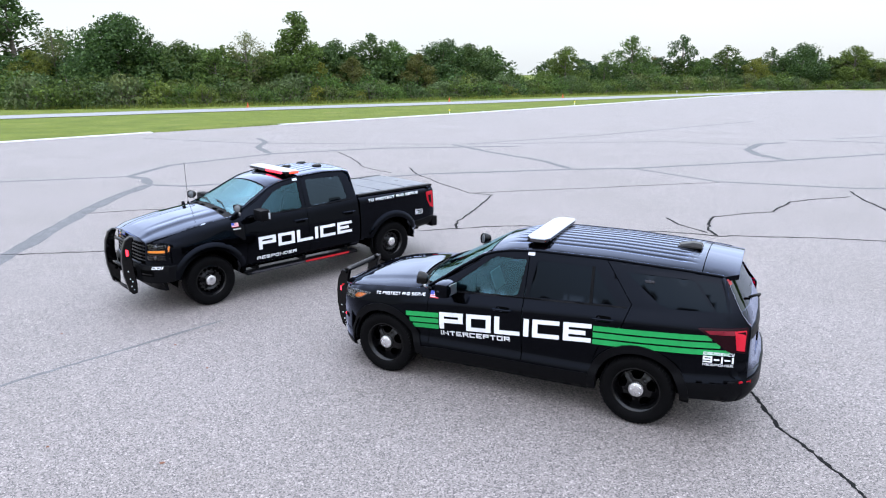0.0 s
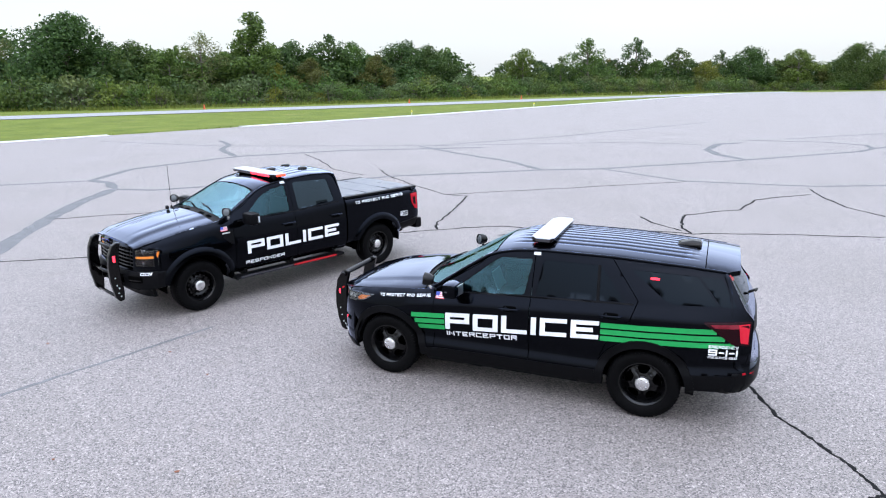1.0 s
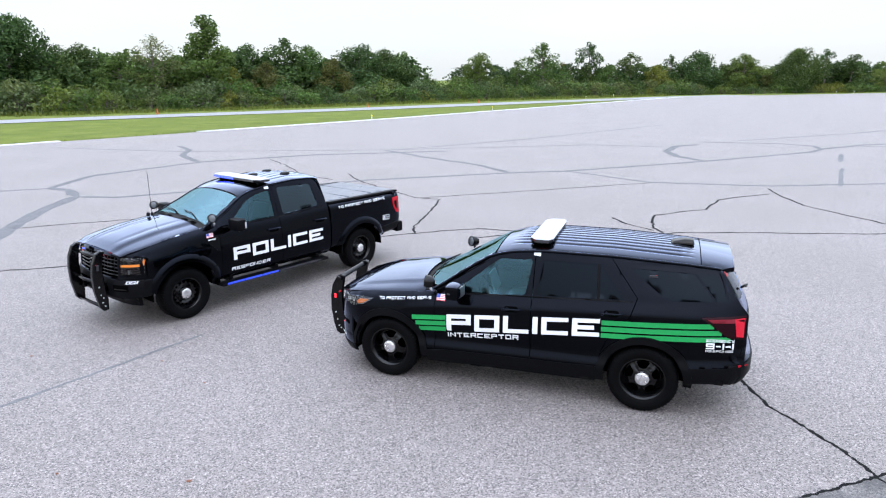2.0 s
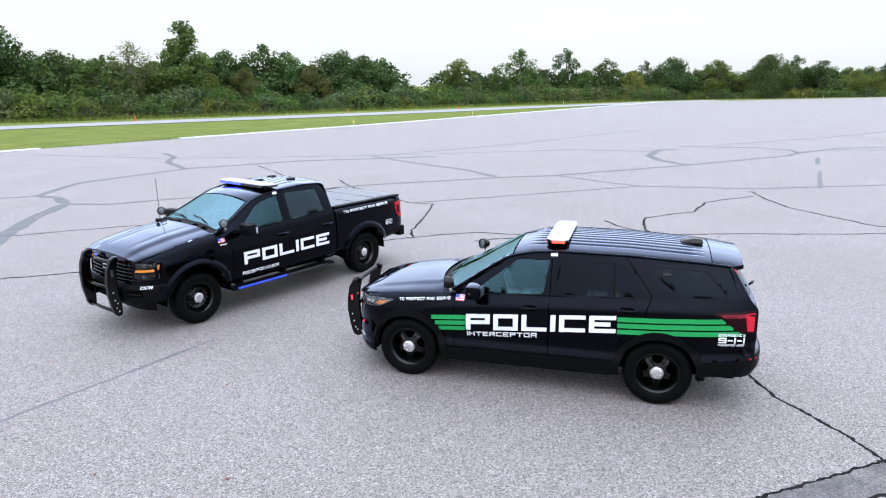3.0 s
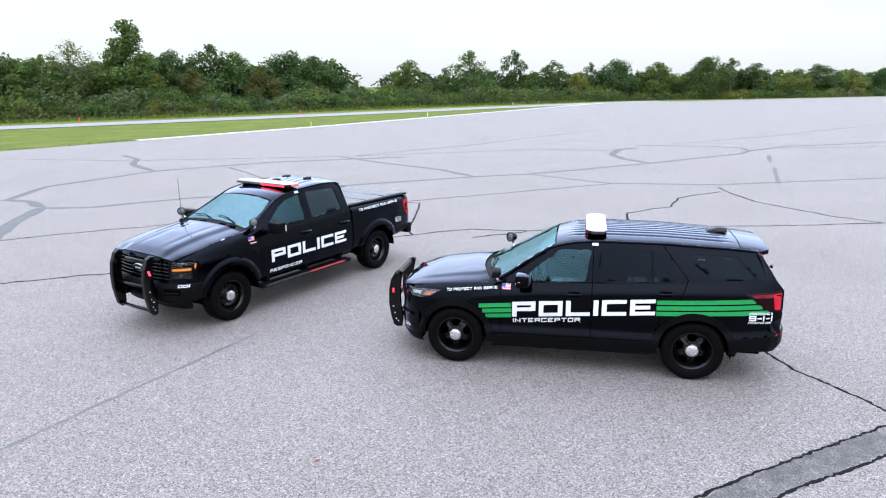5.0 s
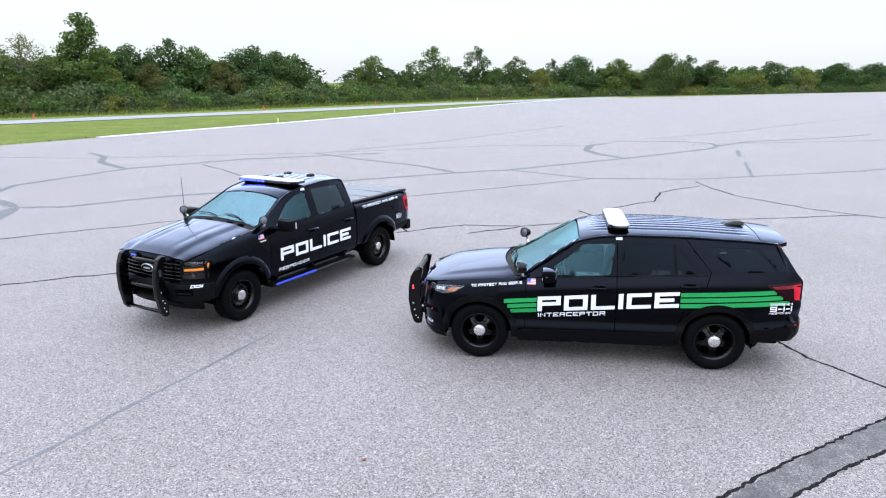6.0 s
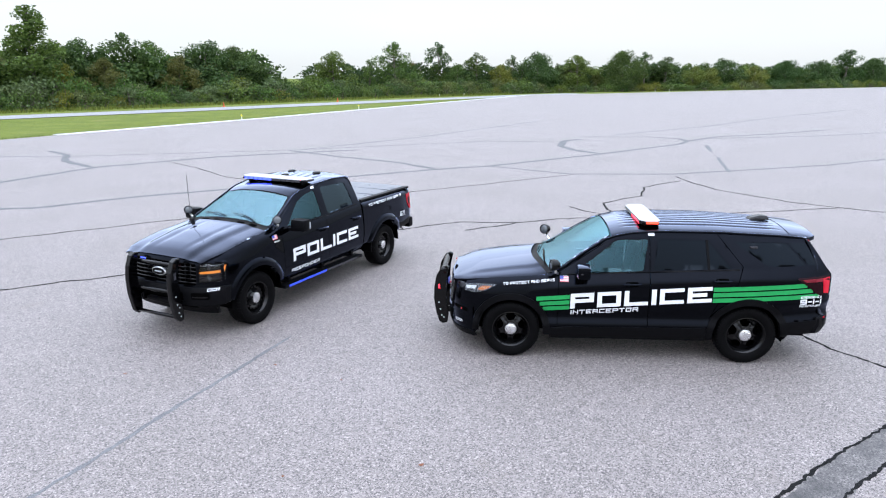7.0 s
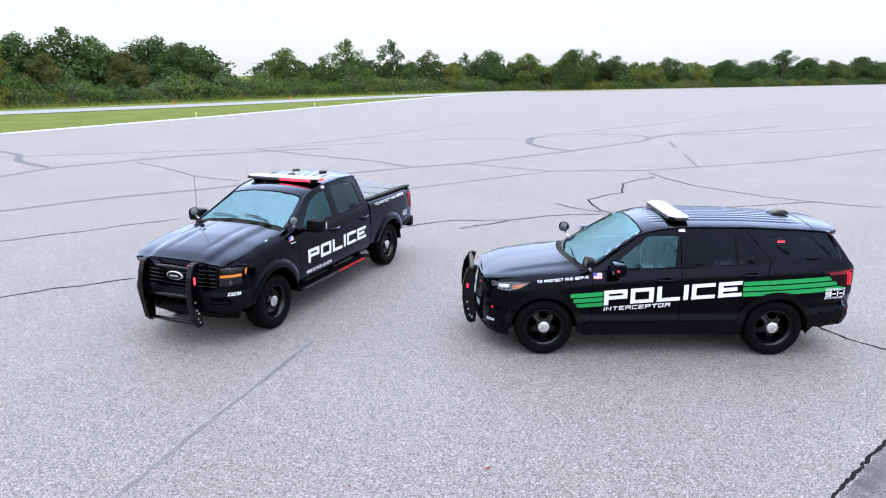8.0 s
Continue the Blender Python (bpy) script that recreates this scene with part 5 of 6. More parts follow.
    def hood_outline():
        rim = [(float(x), S.get("ey", float(x)) - 0.012) for x in np.linspace(1.07, 2.30, 14)]
        return [(x, -y) for x, y in rim] + rim[::-1] + bow(1.055, 0.17)

    def cowl_outline():
        return bow(0.96, 0.17) + bow(1.05, 0.17)[::-1]

    part("roof", panel(on_top(S, 0.0, ribs), (0, 0, -1), span(0.22, -2.02, ey), grid=0.09, grid2=0.0197), BLACK, root)
    part("roof_spoiler", panel(on_top(S, 0.004), (0, 0, -1), span(-2.03, -2.36, lambda x: ey(x) - max(0.0, -2.24 - x) * 0.6), depth=0.05), BLACK, root, "gloss black roof spoiler")
    bm = plate([(-1.70, 1.735), (-1.74, 1.765), (-1.86, 1.79), (-1.95, 1.785), (-1.97, 1.73)], -0.09, 0.09, 0.02)
    for v in bm.verts:
        v.co.y *= 1.0 - 0.5 * max(0.0, (v.co.z - 1.74) / 0.06)
    part("roof_antenna", bm, SATIN, root, "black fin aerial on the roof")
    # bonnet with two creases
    dome = lambda x, y: 0.014 * max(0.0, min(1.0, (0.62 - abs(y)) / 0.07)) * max(0.0, min(1.0, (2.2 - x) / 0.3))
    part("bonnet", panel(on_top(S, 0.0, dome), (0, 0, -1), hood_outline(), grid=0.06, grid2=0.04), BLACK, root)
    part("cowl", panel(on_top(S, -0.01), (0, 0, -1), cowl_outline(), depth=0.02), TRIM, root, "black plastic cowl")
    part("windscreen", panel(on_top(S, 0.0), (0, 0, -1), bowed(0.24, 0.97, 0.17), depth=0.005, grid=0.07), SCREEN_GLASS, root, "sloping windscreen reflecting the sky")
    for y0, y1 in ((0.62, 0.05), (0.02, -0.50)):
        xa, xb = 1.02 + 0.12 * (1 - (y0 / 0.8) ** 2), 1.02 + 0.10 * (1 - (y1 / 0.8) ** 2)
        pts = [(xa, y0, S.over(xa, y0) + 0.02), ((xa + xb) / 2 - 0.02, (y0 + y1) / 2, S.over((xa + xb) / 2 - 0.02, (y0 + y1) / 2) + 0.022), (xb - 0.06, y1, S.over(xb - 0.06, y1) + 0.02)]
        part("wiper", tube(pts, 0.008, 6), TRIM, root)
    # nose
    F = lambda off: on_end(front_x, off)
    back = (-1, 0, 0)
    part("front_bumper", panel(F(0.0), back, rounded([(-0.87, 0.30), (-0.6, 0.24), (0.6, 0.24), (0.87, 0.30), (0.87, 0.88), (0.76, 0.9), (0.7, 0.96), (-0.7, 0.96), (-0.76, 0.9), (-0.87, 0.88)], 0.04), [rounded([(-0.52, 0.60), (0.52, 0.60), (0.62, 0.90), (-0.62, 0.90)], 0.04)]), BLACK, root)
    grille = part("grille", panel(F(-0.05), back, rounded([(-0.56, 0.57), (0.56, 0.57), (0.66, 0.93), (-0.66, 0.93)], 0.03), depth=0.01), DARK, root)
    for k in range(8):
        z = 0.625 + 0.037 * k
        half = 0.53 + 0.1 * (z - 0.6) / 0.3
        part("slat", tube([(front_x(y, z) - 0.02, y, z) for y in np.linspace(-half, half, 13)], 0.008, 6), SATIN, grille)
    for k in range(11):
        y = -0.5 + 0.1 * k
        part("bar", tube([(front_x(y, z) - 0.024, y, z) for z in (0.61, 0.75, 0.89)], 0.005, 5), SATIN, grille)
    part("badge", moved(turned([(0.05, -0.01), (0.052, 0.006), (0.045, 0.012)], 24), Matrix.Translation((2.40, 0, 0.76)) @ Matrix.Rotation(radians(90), 4, "Y") @ Matrix.Diagonal((1, 2.2, 1, 1))), BLUE_FILM, grille, "blue oval badge")
    part("air_intake", panel(F(0.006), back, rounded([(-0.5, 0.33), (0.5, 0.33), (0.55, 0.50), (-0.55, 0.50)], 0.03), depth=0.01), DARK, root)
    part("skid_trim", panel(F(0.012), back, [(-0.86, 0.25), (0.86, 0.25), (0.86, 0.33), (-0.86, 0.33)], depth=0.05), TRIM, root, "matt black lower trim")
    for s in (1, -1):
        fog = rounded([(s * 0.66, 0.60), (s * 0.84, 0.585), (s * 0.84, 0.635), (s * 0.66, 0.645)], 0.01)
        part("fog_recess", panel(F(0.008), back, fog, depth=0.006), DARK, root)
        flasher("bumper_led", root, (front_x(0.77, 0.615) + 0.002, s * 0.77, 0.615), (0.016, 0.05, 0.03), (1, 0, 0), RED_LIT, [(2.1, 2.5), (5.0, 5.4), (7.5, 8.5)], "small red light in the bumper")
        inner = rounded([(s * 0.70, 0.90), (s * 0.84, 0.885), (s * 0.84, 0.95), (s * 0.70, 0.965)], 0.01)
        part("headlamp_face", panel(F(0.006), back, inner, depth=0.02), LAMP_INNER, root)
        part("grille_led", box(2.33, 2.345, s * 0.60 - 0.02, s * 0.60 + 0.02, 0.915, 0.932, 0.003), RED_SOFT, root)
    # push bumper
    guard = tagged(part("push_bumper", tube([(2.43, -0.46, 1.03), (2.45, -0.40, 1.035), (2.45, 0.40, 1.035), (2.43, 0.46, 1.03)], 0.036, 14), SATIN, root), "black steel push bumper")
    up = [(2.37, 1.07), (2.42, 1.09), (2.48, 1.065), (2.555, 0.94), (2.585, 0.78), (2.59, 0.60), (2.56, 0.40), (2.52, 0.27), (2.47, 0.235), (2.40, 0.25), (2.385, 0.36), (2.41, 0.55), (2.42, 0.75), (2.405, 0.92)]
    for y in (0.37, -0.37):
        u = part("upright", plate(up, y - 0.032, y + 0.032, 0.012), SATIN, guard)
        for hx, hz in ((2.48, 0.36), (2.50, 0.45), (2.45, 0.33), (2.52, 0.55)):
            part("bolt_hole", moved(turned([(0.010, -0.001), (0.010, 0.0015)], 10), Matrix.Translation((hx, y + (0.0325 if y > 0 else -0.0325), hz)) @ Matrix.Rotation(radians(-90 if y > 0 else 90), 4, "X")), PALE_TRIM, u)
        part("side_led", box(2.505, 2.525, y + 0.028, y + 0.040, 0.76, 0.82, 0.004), RED_LIT if y > 0 else LED_OFF, u)
    for z in (0.66, 0.36):
        part("cross_bar", box(2.49, 2.53, -0.36, 0.36, z - 0.03, z + 0.03, 0.012), SATIN, guard)
    for y in (0.30, -0.30):
        part("bracket", box(2.25, 2.42, y - 0.02, y + 0.02, 0.38, 0.46, 0.006), SATIN, guard)
    # tailgate
    Rr = lambda off: on_end(rear_x, off)
    fwd = (1, 0, 0)
    glass = rounded([(-0.81, 1.30), (0.81, 1.30), (0.64, 1.59), (-0.64, 1.59)], 0.05)
    gate = part("tailgate", panel(Rr(0.0), fwd, rounded([(-0.87, 0.66), (0.87, 0.66), (0.88, 1.22), (0.855, 1.285), (0.68, 1.61), (-0.68, 1.61), (-0.855, 1.285), (-0.88, 1.22)], 0.03), [glass]), BLACK, root)
    part("rear_window", panel(Rr(0.004), fwd, glass, depth=0.004), SKY_GLASS, gate, "sloping tinted rear window")
    part("gate_trim", panel(Rr(-0.016), fwd, rounded([(-0.72, 1.02), (0.72, 1.02), (0.72, 1.12), (-0.72, 1.12)], 0.02), depth=0.02), TRIM, gate)
    part("number_plate", panel(Rr(-0.008), fwd, rounded([(-0.16, 0.83), (0.16, 0.83), (0.16, 0.98), (-0.16, 0.98)], 0.01), depth=0.01), DARK, gate)
    wip = tube([(-2.55, 0.0, 1.27), (-2.56, 0.02, 1.30), (-2.47, 0.36, 1.36)], 0.014, 6)
    part("rear_wiper", wip, TRIM, gate)
    part("brake_light", panel(Rr(-0.05), fwd, [(-0.3, 1.605), (0.3, 1.605), (0.3, 1.625), (-0.3, 1.625)], depth=0.02), RED_LENS, gate)
    for s in (1, -1):
        part("side_led", panel(Rr(-0.012), fwd, [(s * 0.60, 1.545), (s * 0.66, 1.545), (s * 0.63, 1.60), (s * 0.58, 1.60)], depth=0.01), RED_SOFT, gate)
        part("reflector", panel(Rr(-0.012), fwd, [(s * 0.74, 0.60), (s * 0.86, 0.61), (s * 0.86, 0.645), (s * 0.74, 0.635)], depth=0.01), RED_LENS, root)
        part("tail_lamp_end", panel(Rr(-0.014), fwd, [(s * 0.72, 0.96), (s * 0.875, 0.96), (s * 0.875, 1.17), (s * 0.66, 1.18), (s * 0.66, 1.13), (s * 0.72, 1.12)], depth=0.02), TAIL_LIT, root)
        part("reversing_lamp", panel(Rr(-0.017), fwd, [(s * 0.745, 0.985), (s * 0.81, 0.985), (s * 0.80, 1.11), (s * 0.745, 1.11)], depth=0.004), WHITE_COVER, root)
    part("rear_bumper", panel(Rr(-0.012), fwd, rounded([(-0.90, 0.42), (0.90, 0.42), (0.90, 0.645), (-0.90, 0.645)], 0.03), depth=0.05), TRIM, root, "matt black rear bumper")
    # cabin
    part("dashboard", box(0.52, 1.02, -0.72, 0.72, 0.85, 1.12, 0.06), TRIM, root)
    for y in (0.38, -0.38):
        seat(root, 0.05, y, 0.66, 0.5, 0.58)
    seat(root, -0.85, 0.0, 0.66, 1.2, 0.56)
    part("partition", box(-0.36, -0.33, -0.66, 0.66, 0.7, 1.56, 0.01), DARK, root)
    steering_wheel(root, 0.42, 0.38, 1.06)
    part("computer", moved(box(-0.12, 0.12, -0.15, 0.15, 0, 0.02, 0.006), Matrix.Translation((0.42, -0.02, 1.08)) @ Matrix.Rotation(radians(-70), 4, "Y")), PALE_TRIM, root, "pale screen on the dashboard")
    # roof bar and side film
    light_bar(root, -0.285, 1.752, 0.60, 0.265, CYAN_LIT, [(1.3, 1.7), (2.8, 3.2), (5.3, 5.6), (6.8, 7.1), (7.7, 7.9)], [(0.85, 1.12), (2.1, 2.4), (5.0, 5.2), (7.3, 7.5), (7.95, 8.5)], [(0.35, 0.7), (1.15, 1.5), (2.9, 3.1), (3.57, 3.9), (4.32, 4.44), (5.2, 5.5), (6.1, 6.3), (6.9, 7.1), (7.55, 7.93)])
    part("bar_strap", panel(on_side(S, 1, 0.004), (0, -1, 0), [(-0.235, 1.640), (-0.315, 1.640), (-0.315, 1.693), (-0.235, 1.693)], depth=0.003, grid=0.02), WHITE_FILM, root, "white mounting strap")
    flasher("window_led", root, (-1.55, S.side(-1.55, 1.52) + 0.006, 1.52), (0.09, 0.014, 0.026), (0, 1, 0), RED_LIT, [(0.45, 0.58), (0.85, 1.12), (2.7, 2.92), (3.57, 3.7), (4.3, 4.9), (5.1, 5.4), (7.35, 7.5), (7.93, 8.5)], "small red side light at the glass")
    flasher("mirror_led", root, (0.64, 1.196, 1.238), (0.03, 0.014, 0.018), (0, 1, 0), RED_LIT, [(5.0, 5.3), (7.93, 8.5)], "tiny red mirror light")
    slope = 0.0787
    lettering(root, S, "POLICE", 1.775, 0.205, 0.745, 0.700, slope, "white block letter on the door")
    tagged(part("lettering_interceptor", film(S, letter_rects("INTERCEPTOR", 0.86, 0.062, 0.2), 0.735, 0.615, slope, 0.005), WHITE_FILM, root, "small white letters"), kind="stuff")
    tagged(part("lettering_fender", film(S, letter_rects("TO PROTECT AND SERVE", 0.67, 0.033, 0.22), 1.62, 0.995, 0.098, 0.005), WHITE_FILM, root, "small white letters"), kind="stuff")
    for k, (f0, r1) in enumerate(((1.10, -2.36), (1.14, -2.27), (1.185, -2.19))):
        z = 0.690 + 0.0725 * k
        part("green_stripe", film(S, [(0, 0, f0 - 0.757, 0.055)], f0, z - slope * (f0 - 0.757) + 0.0, slope, 0.004), GREEN_FILM, root, "green side stripe")
        part("green_stripe", film(S, [(0, 0, -1.045 - r1, 0.055)], -1.045, z + slope * 1.80 + 0.0, 0.062, 0.004), GREEN_FILM, root, "green side stripe")
    for text, z, hgt, length in (("EMERGENCY", 0.905, 0.030, 0.275), ("9-1-1", 0.825, 0.068, 0.275), ("RESPONSE", 0.785, 0.030, 0.275)):
        tagged(part("lettering_emergency", film(S, letter_rects(text, length, hgt, 0.16), -2.125, z, 0.02, 0.005, step=0.05), WHITE_FILM, root, "white letters by the tail lamp"), kind="stuff")
    part("unit_number", panel_text(front_x, "001", 0.80, 0.70, 0.42, 0.035), WHITE_FILM, root, "small white unit number")
    flag_sticker(root, S, 0.885, 1.055)
    return root


def panel_text(fn, text, y0, y1, z0, height):
    """Letters on a vehicle's nose, read from its front: from y0 (its left) backwards."""
    bm = bmesh.new()
    w = abs(y1 - y0)
    s = -1 if y1 < y0 else 1
    for u0, v0, u1, v1 in letter_rects(text, w, height):
        # seen from the front, the vehicle's left is at the reader's right
        ys = (y1 - s * u0, y1 - s * u1)
        q = [bm.verts.new((fn(y, z0 + v) + 0.016, y, z0 + v)) for y, v in ((ys[0], v0), (ys[1], v0), (ys[1], v1), (ys[0], v1))]
        bm.faces.new(q)
    bm.normal_update()
    bmesh.ops.reverse_faces(bm, faces=[f for f in bm.faces if f.normal.x < 0])
    return bm


build_suv()


# ---- the pickup ----
# spans in which its red and its blue lights flash, in seconds
RED_ON = [(-1, 0.25), (0.65, 1.15), (1.45, 1.56), (2.3, 2.7), (3.15, 3.58), (3.95, 4.3), (4.75, 5.1), (5.55, 5.95), (6.45, 6.7), (7.15, 7.55), (7.93, 8.5)]
BLUE_ON = [(0.25, 0.65), (1.15, 1.45), (1.9, 2.3), (2.7, 3.15), (3.72, 3.95), (4.3, 4.75), (5.1, 5.55), (5.95, 6.35), (6.7, 7.12), (7.72, 7.9)]


def build_pickup():
    root = tagged(new("police_pickup"), "black police crew-cab pickup with white lettering and a covered bed", "pickup truck", "police vehicles")
    root.matrix_basis = pose(-3.619, 12.022, 0, 0, 0, -137.29)
    S = Shell(
        bottom=[(-3, 0.54), (1.2, 0.50), (2.2, 0.50), (2.9, 0.5)],
        w=[(-1.2, 0.975), (0, 0.975), (1.2, 0.975), (1.8, 0.985), (2.3, 0.975), (2.44, 0.955), (2.59, 0.91), (2.69, 0.84), (2.79, 0.66)],
        belt=[(-1.2, 1.385), (0, 1.335), (1.1, 1.33), (1.5, 1.31), (2.0, 1.235), (2.4, 1.165), (2.69, 1.09)],
        inset=[(-1.2, 0.07), (1.1, 0.075), (1.5, 0.06), (2.8, 0.05)],
        edge_y=[(-1.2, 0.68), (-0.6, 0.715), (0.3, 0.715), (0.6, 0.70), (0.9, 0.76), (1.25, 0.83), (1.45, 0.86), (2.0, 0.885), (2.4, 0.87), (2.55, 0.835), (2.69, 0.76)],
        edge_z=[(-1.2, 1.80), (-0.98, 1.875), (-0.5, 1.905), (0.1, 1.872), (0.45, 1.81), (0.62, 1.745), (0.9, 1.60), (1.25, 1.425), (1.38, 1.378), (2.0, 1.305), (2.4, 1.232), (2.57, 1.197), (2.69, 1.148)],
        top=[(-1.2, 1.86), (-0.98, 1.935), (-0.5, 1.965), (0.1, 1.915), (0.5, 1.865), (0.68, 1.795), (1.0, 1.632), (1.38, 1.455), (1.45, 1.42), (2.0, 1.355), (2.4, 1.277), (2.57, 1.225), (2.70, 1.165)],
        mid=1.02,
    )
    B = Shell(
        bottom=[(-3, 0.60), (-1.0, 0.54)],
        w=[(-2.98, 0.90), (-2.85, 0.955), (-2.5, 0.985), (-1.8, 0.99), (-1.0, 0.975)],
        belt=[(-3, 1.33), (-1, 1.33)], inset=[(-3, 0.03), (-1, 0.03)], edge_y=[(-3, 0.86), (-1, 0.89)],
        edge_z=[(-3, 1.405), (-1, 1.40)], top=[(-3, 1.425), (-1, 1.415)], mid=1.02,
    )
    AX, R = 1.83, 0.405

    def front_x(y, z):
        a = ease([(0, 2.77), (0.4, 2.755), (0.65, 2.715), (0.8, 2.65), (0.9, 2.555), (0.97, 2.42)], abs(y), 0.02)
        return a + ease([(0.42, -0.06), (0.52, 0.03), (0.74, 0.04), (0.80, 0.0), (1.10, -0.02), (1.20, -0.07)], z, 0.02)

    def rear_x(y, z):
        return -2.93 + ease([(0, 0.0), (0.7, 0.02), (0.85, 0.06), (0.95, 0.14)], abs(y), 0.02) + ease([(0.6, 0.0), (1.3, 0.0), (1.42, 0.02)], z, 0.02)

    part("underbody", box(-2.8, 2.5, -0.60, 0.60, 0.45, 0.90, 0.04), DARK, root)
    part("floor_pan", box(-1.0, 1.25, -0.88, 0.88, 0.52, 0.80, 0.03), DARK, root)
    for sgn in (1, -1):
        side = lambda off=0.0: on_side(S, sgn, off)
        bed = lambda off=0.0: on_side(B, sgn, off)
        inn = (0, -sgn, 0)
        g1 = rounded([(0.98, 1.345), (0.70, 1.345), (0.09, 1.352), (0.09, 1.785), (0.38, 1.735), (0.56, 1.655)], 0.04)
        g2 = rounded([(-0.08, 1.355), (-0.86, 1.40), (-0.80, 1.795), (-0.08, 1.81)], 0.05)
        fender = [(1.20, 0.50), (1.32, 0.50)] + arc(AX, R, 0.53, 168, 12) + [(2.40, 0.62), (2.50, 0.86), (2.50, 1.10), (2.58, 1.12), (2.62, 1.155), (2.3, 1.24), (1.8, 1.325), (1.40, 1.37), (1.25, 1.415), (1.20, 1.44)]
        fe = part("front_fender", panel(side(), inn, fender, grid2=0.03), BLACK, root)
        door = [(1.193, 0.55), (1.193, 1.44), (0.9, 1.585), (0.62, 1.73), (0.45, 1.795), (0.1, 1.857), (0.022, 1.865), (0.022, 0.55)]
        d1 = part("front_door", panel(side(), inn, door, [g1], grid2=0.03), BLACK, root)
        part("window", panel(side(-0.006), inn, g1, depth=0.004), FRONT_GLASS, d1, "green tinted front window")
        door = [(0.013, 0.55), (0.013, 1.867), (-0.5, 1.89), (-0.86, 1.872), (-0.965, 1.80), (-1.055, 1.40), (-1.055, 0.55)]
        d2 = part("rear_door", panel(side(), inn, door, [g2], grid2=0.03), BLACK, root)
        part("window", panel(side(-0.006), inn, g2, depth=0.004), GREY_GLASS, d2, "dark privacy glass")
        part("rocker", panel(side(0.004), inn, [(1.30, 0.47), (1.30, 0.545), (-1.05, 0.545), (-1.05, 0.47)], depth=0.03), BLACK, root)
        part("door_crease", panel(side(0.005), inn, [(1.16, 0.70), (1.16, 0.715), (-1.0, 0.73), (-1.0, 0.70)], depth=0.008), BLACK, root)
        part("belt_trim", panel(side(0.004), inn, [(1.10, 1.318), (1.10, 1.336), (0.0, 1.340), (-0.95, 1.385), (-0.95, 1.368), (0.0, 1.322)], depth=0.008), TRIM, root)
        # bed side
        bedside = [(-1.085, 0.56), (-1.085, 1.395), (-2.90, 1.400), (-2.93, 1.30), (-2.93, 0.80), (-2.32, 0.74)] + arc(-AX, R, 0.53, 140, 12) + [(-1.34, 0.56)]
        bs = part("bed_side", panel(bed(), inn, bedside, grid2=0.03), BLACK, root)
        for cx, put in ((AX, side), (-AX, bed)):
            a0, a1 = (178, 14) if cx > 0 else (174, 16)
            flare = lambda x, z, cx=cx, put=put: put(0.004 + 0.034 * max(0.0, min(1.0, (0.635 - math.hypot(x - cx, z - R)) / 0.055)))(x, z)
            lip = arc(cx, R, 0.635, a0, a1, 30) + arc(cx, R, 0.515, a1, a0, 30)
            part("arch_flare", panel(flare, inn, lip, depth=0.09, grid=0.03), BLACK, root, "raised black wheel arch flare")
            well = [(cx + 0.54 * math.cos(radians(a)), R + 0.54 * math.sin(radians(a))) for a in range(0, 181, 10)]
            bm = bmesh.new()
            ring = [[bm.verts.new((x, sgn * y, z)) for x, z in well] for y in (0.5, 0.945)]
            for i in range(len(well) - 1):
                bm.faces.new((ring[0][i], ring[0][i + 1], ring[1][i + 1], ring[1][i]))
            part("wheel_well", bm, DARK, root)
            smooth(wheel(root, cx, sgn * 0.815, sgn, R, 0.275, 0.245, "steel"))
        part("mud_flap", box(-1.36, -1.345, sgn * 0.83 - 0.11, sgn * 0.83 + 0.11, 0.36, 0.62, 0.004), TRIM, root)
        # tail lamp
        tail = rounded([(-2.70, 1.29), (-2.90, 1.30), (-2.90, 0.955), (-2.80, 0.985), (-2.72, 1.12)], 0.03)
        t = part("tail_lamp", panel(bed(0.010), inn, tail, depth=0.03), RED_LENS, root, "tall red tail lamp")
        part("smoked_inset", panel(bed(0.014), inn, rounded([(-2.755, 1.22), (-2.835, 1.225), (-2.835, 1.05), (-2.77, 1.09)], 0.02), depth=0.004), DARK_RED_LENS, t)
        # running board
        b = part("running_board", box(-0.96, 1.24, sgn * 0.90 - 0.09, sgn * 0.90 + 0.09, 0.375, 0.425, 0.014), TRIM, root, "black running board with light strips")
        for x in (1.0, 0.1, -0.8):
            part("bracket", box(x - 0.03, x + 0.03, sgn * 0.75 - 0.12, sgn * 0.75 + 0.12, 0.40, 0.50, 0.006), TRIM, b)
        if sgn > 0:
            for k in range(3):
                x = 0.14 - 0.305 * k
                flasher("red_led_strip", b, (x - 0.15, 0.987, 0.408), (0.295, 0.026, 0.030), (0, 0.8, 0.6), RED_SOFT, RED_ON, "red side light strip")
                x = 1.16 - 0.335 * k
                flasher("blue_led_strip", b, (x - 0.165, 0.987, 0.408), (0.325, 0.026, 0.030), (0, 0.8, 0.6), BLUE_SOFT, BLUE_ON, "blue side light strip")
        # mirror, handles
        mx, my, mz = 0.98, sgn * 1.15, 1.395
        mir = smooth(part("wing_mirror", box(mx - 0.09, mx + 0.09, my - 0.14, my + 0.14, mz - 0.10, mz + 0.09, 0.045), TRIM, root, "large black wing mirror"))
        part("mirror_glass", box(mx - 0.098, mx - 0.088, my - 0.10, my + 0.10, mz - 0.075, mz + 0.065, 0.003), CHROME, mir)
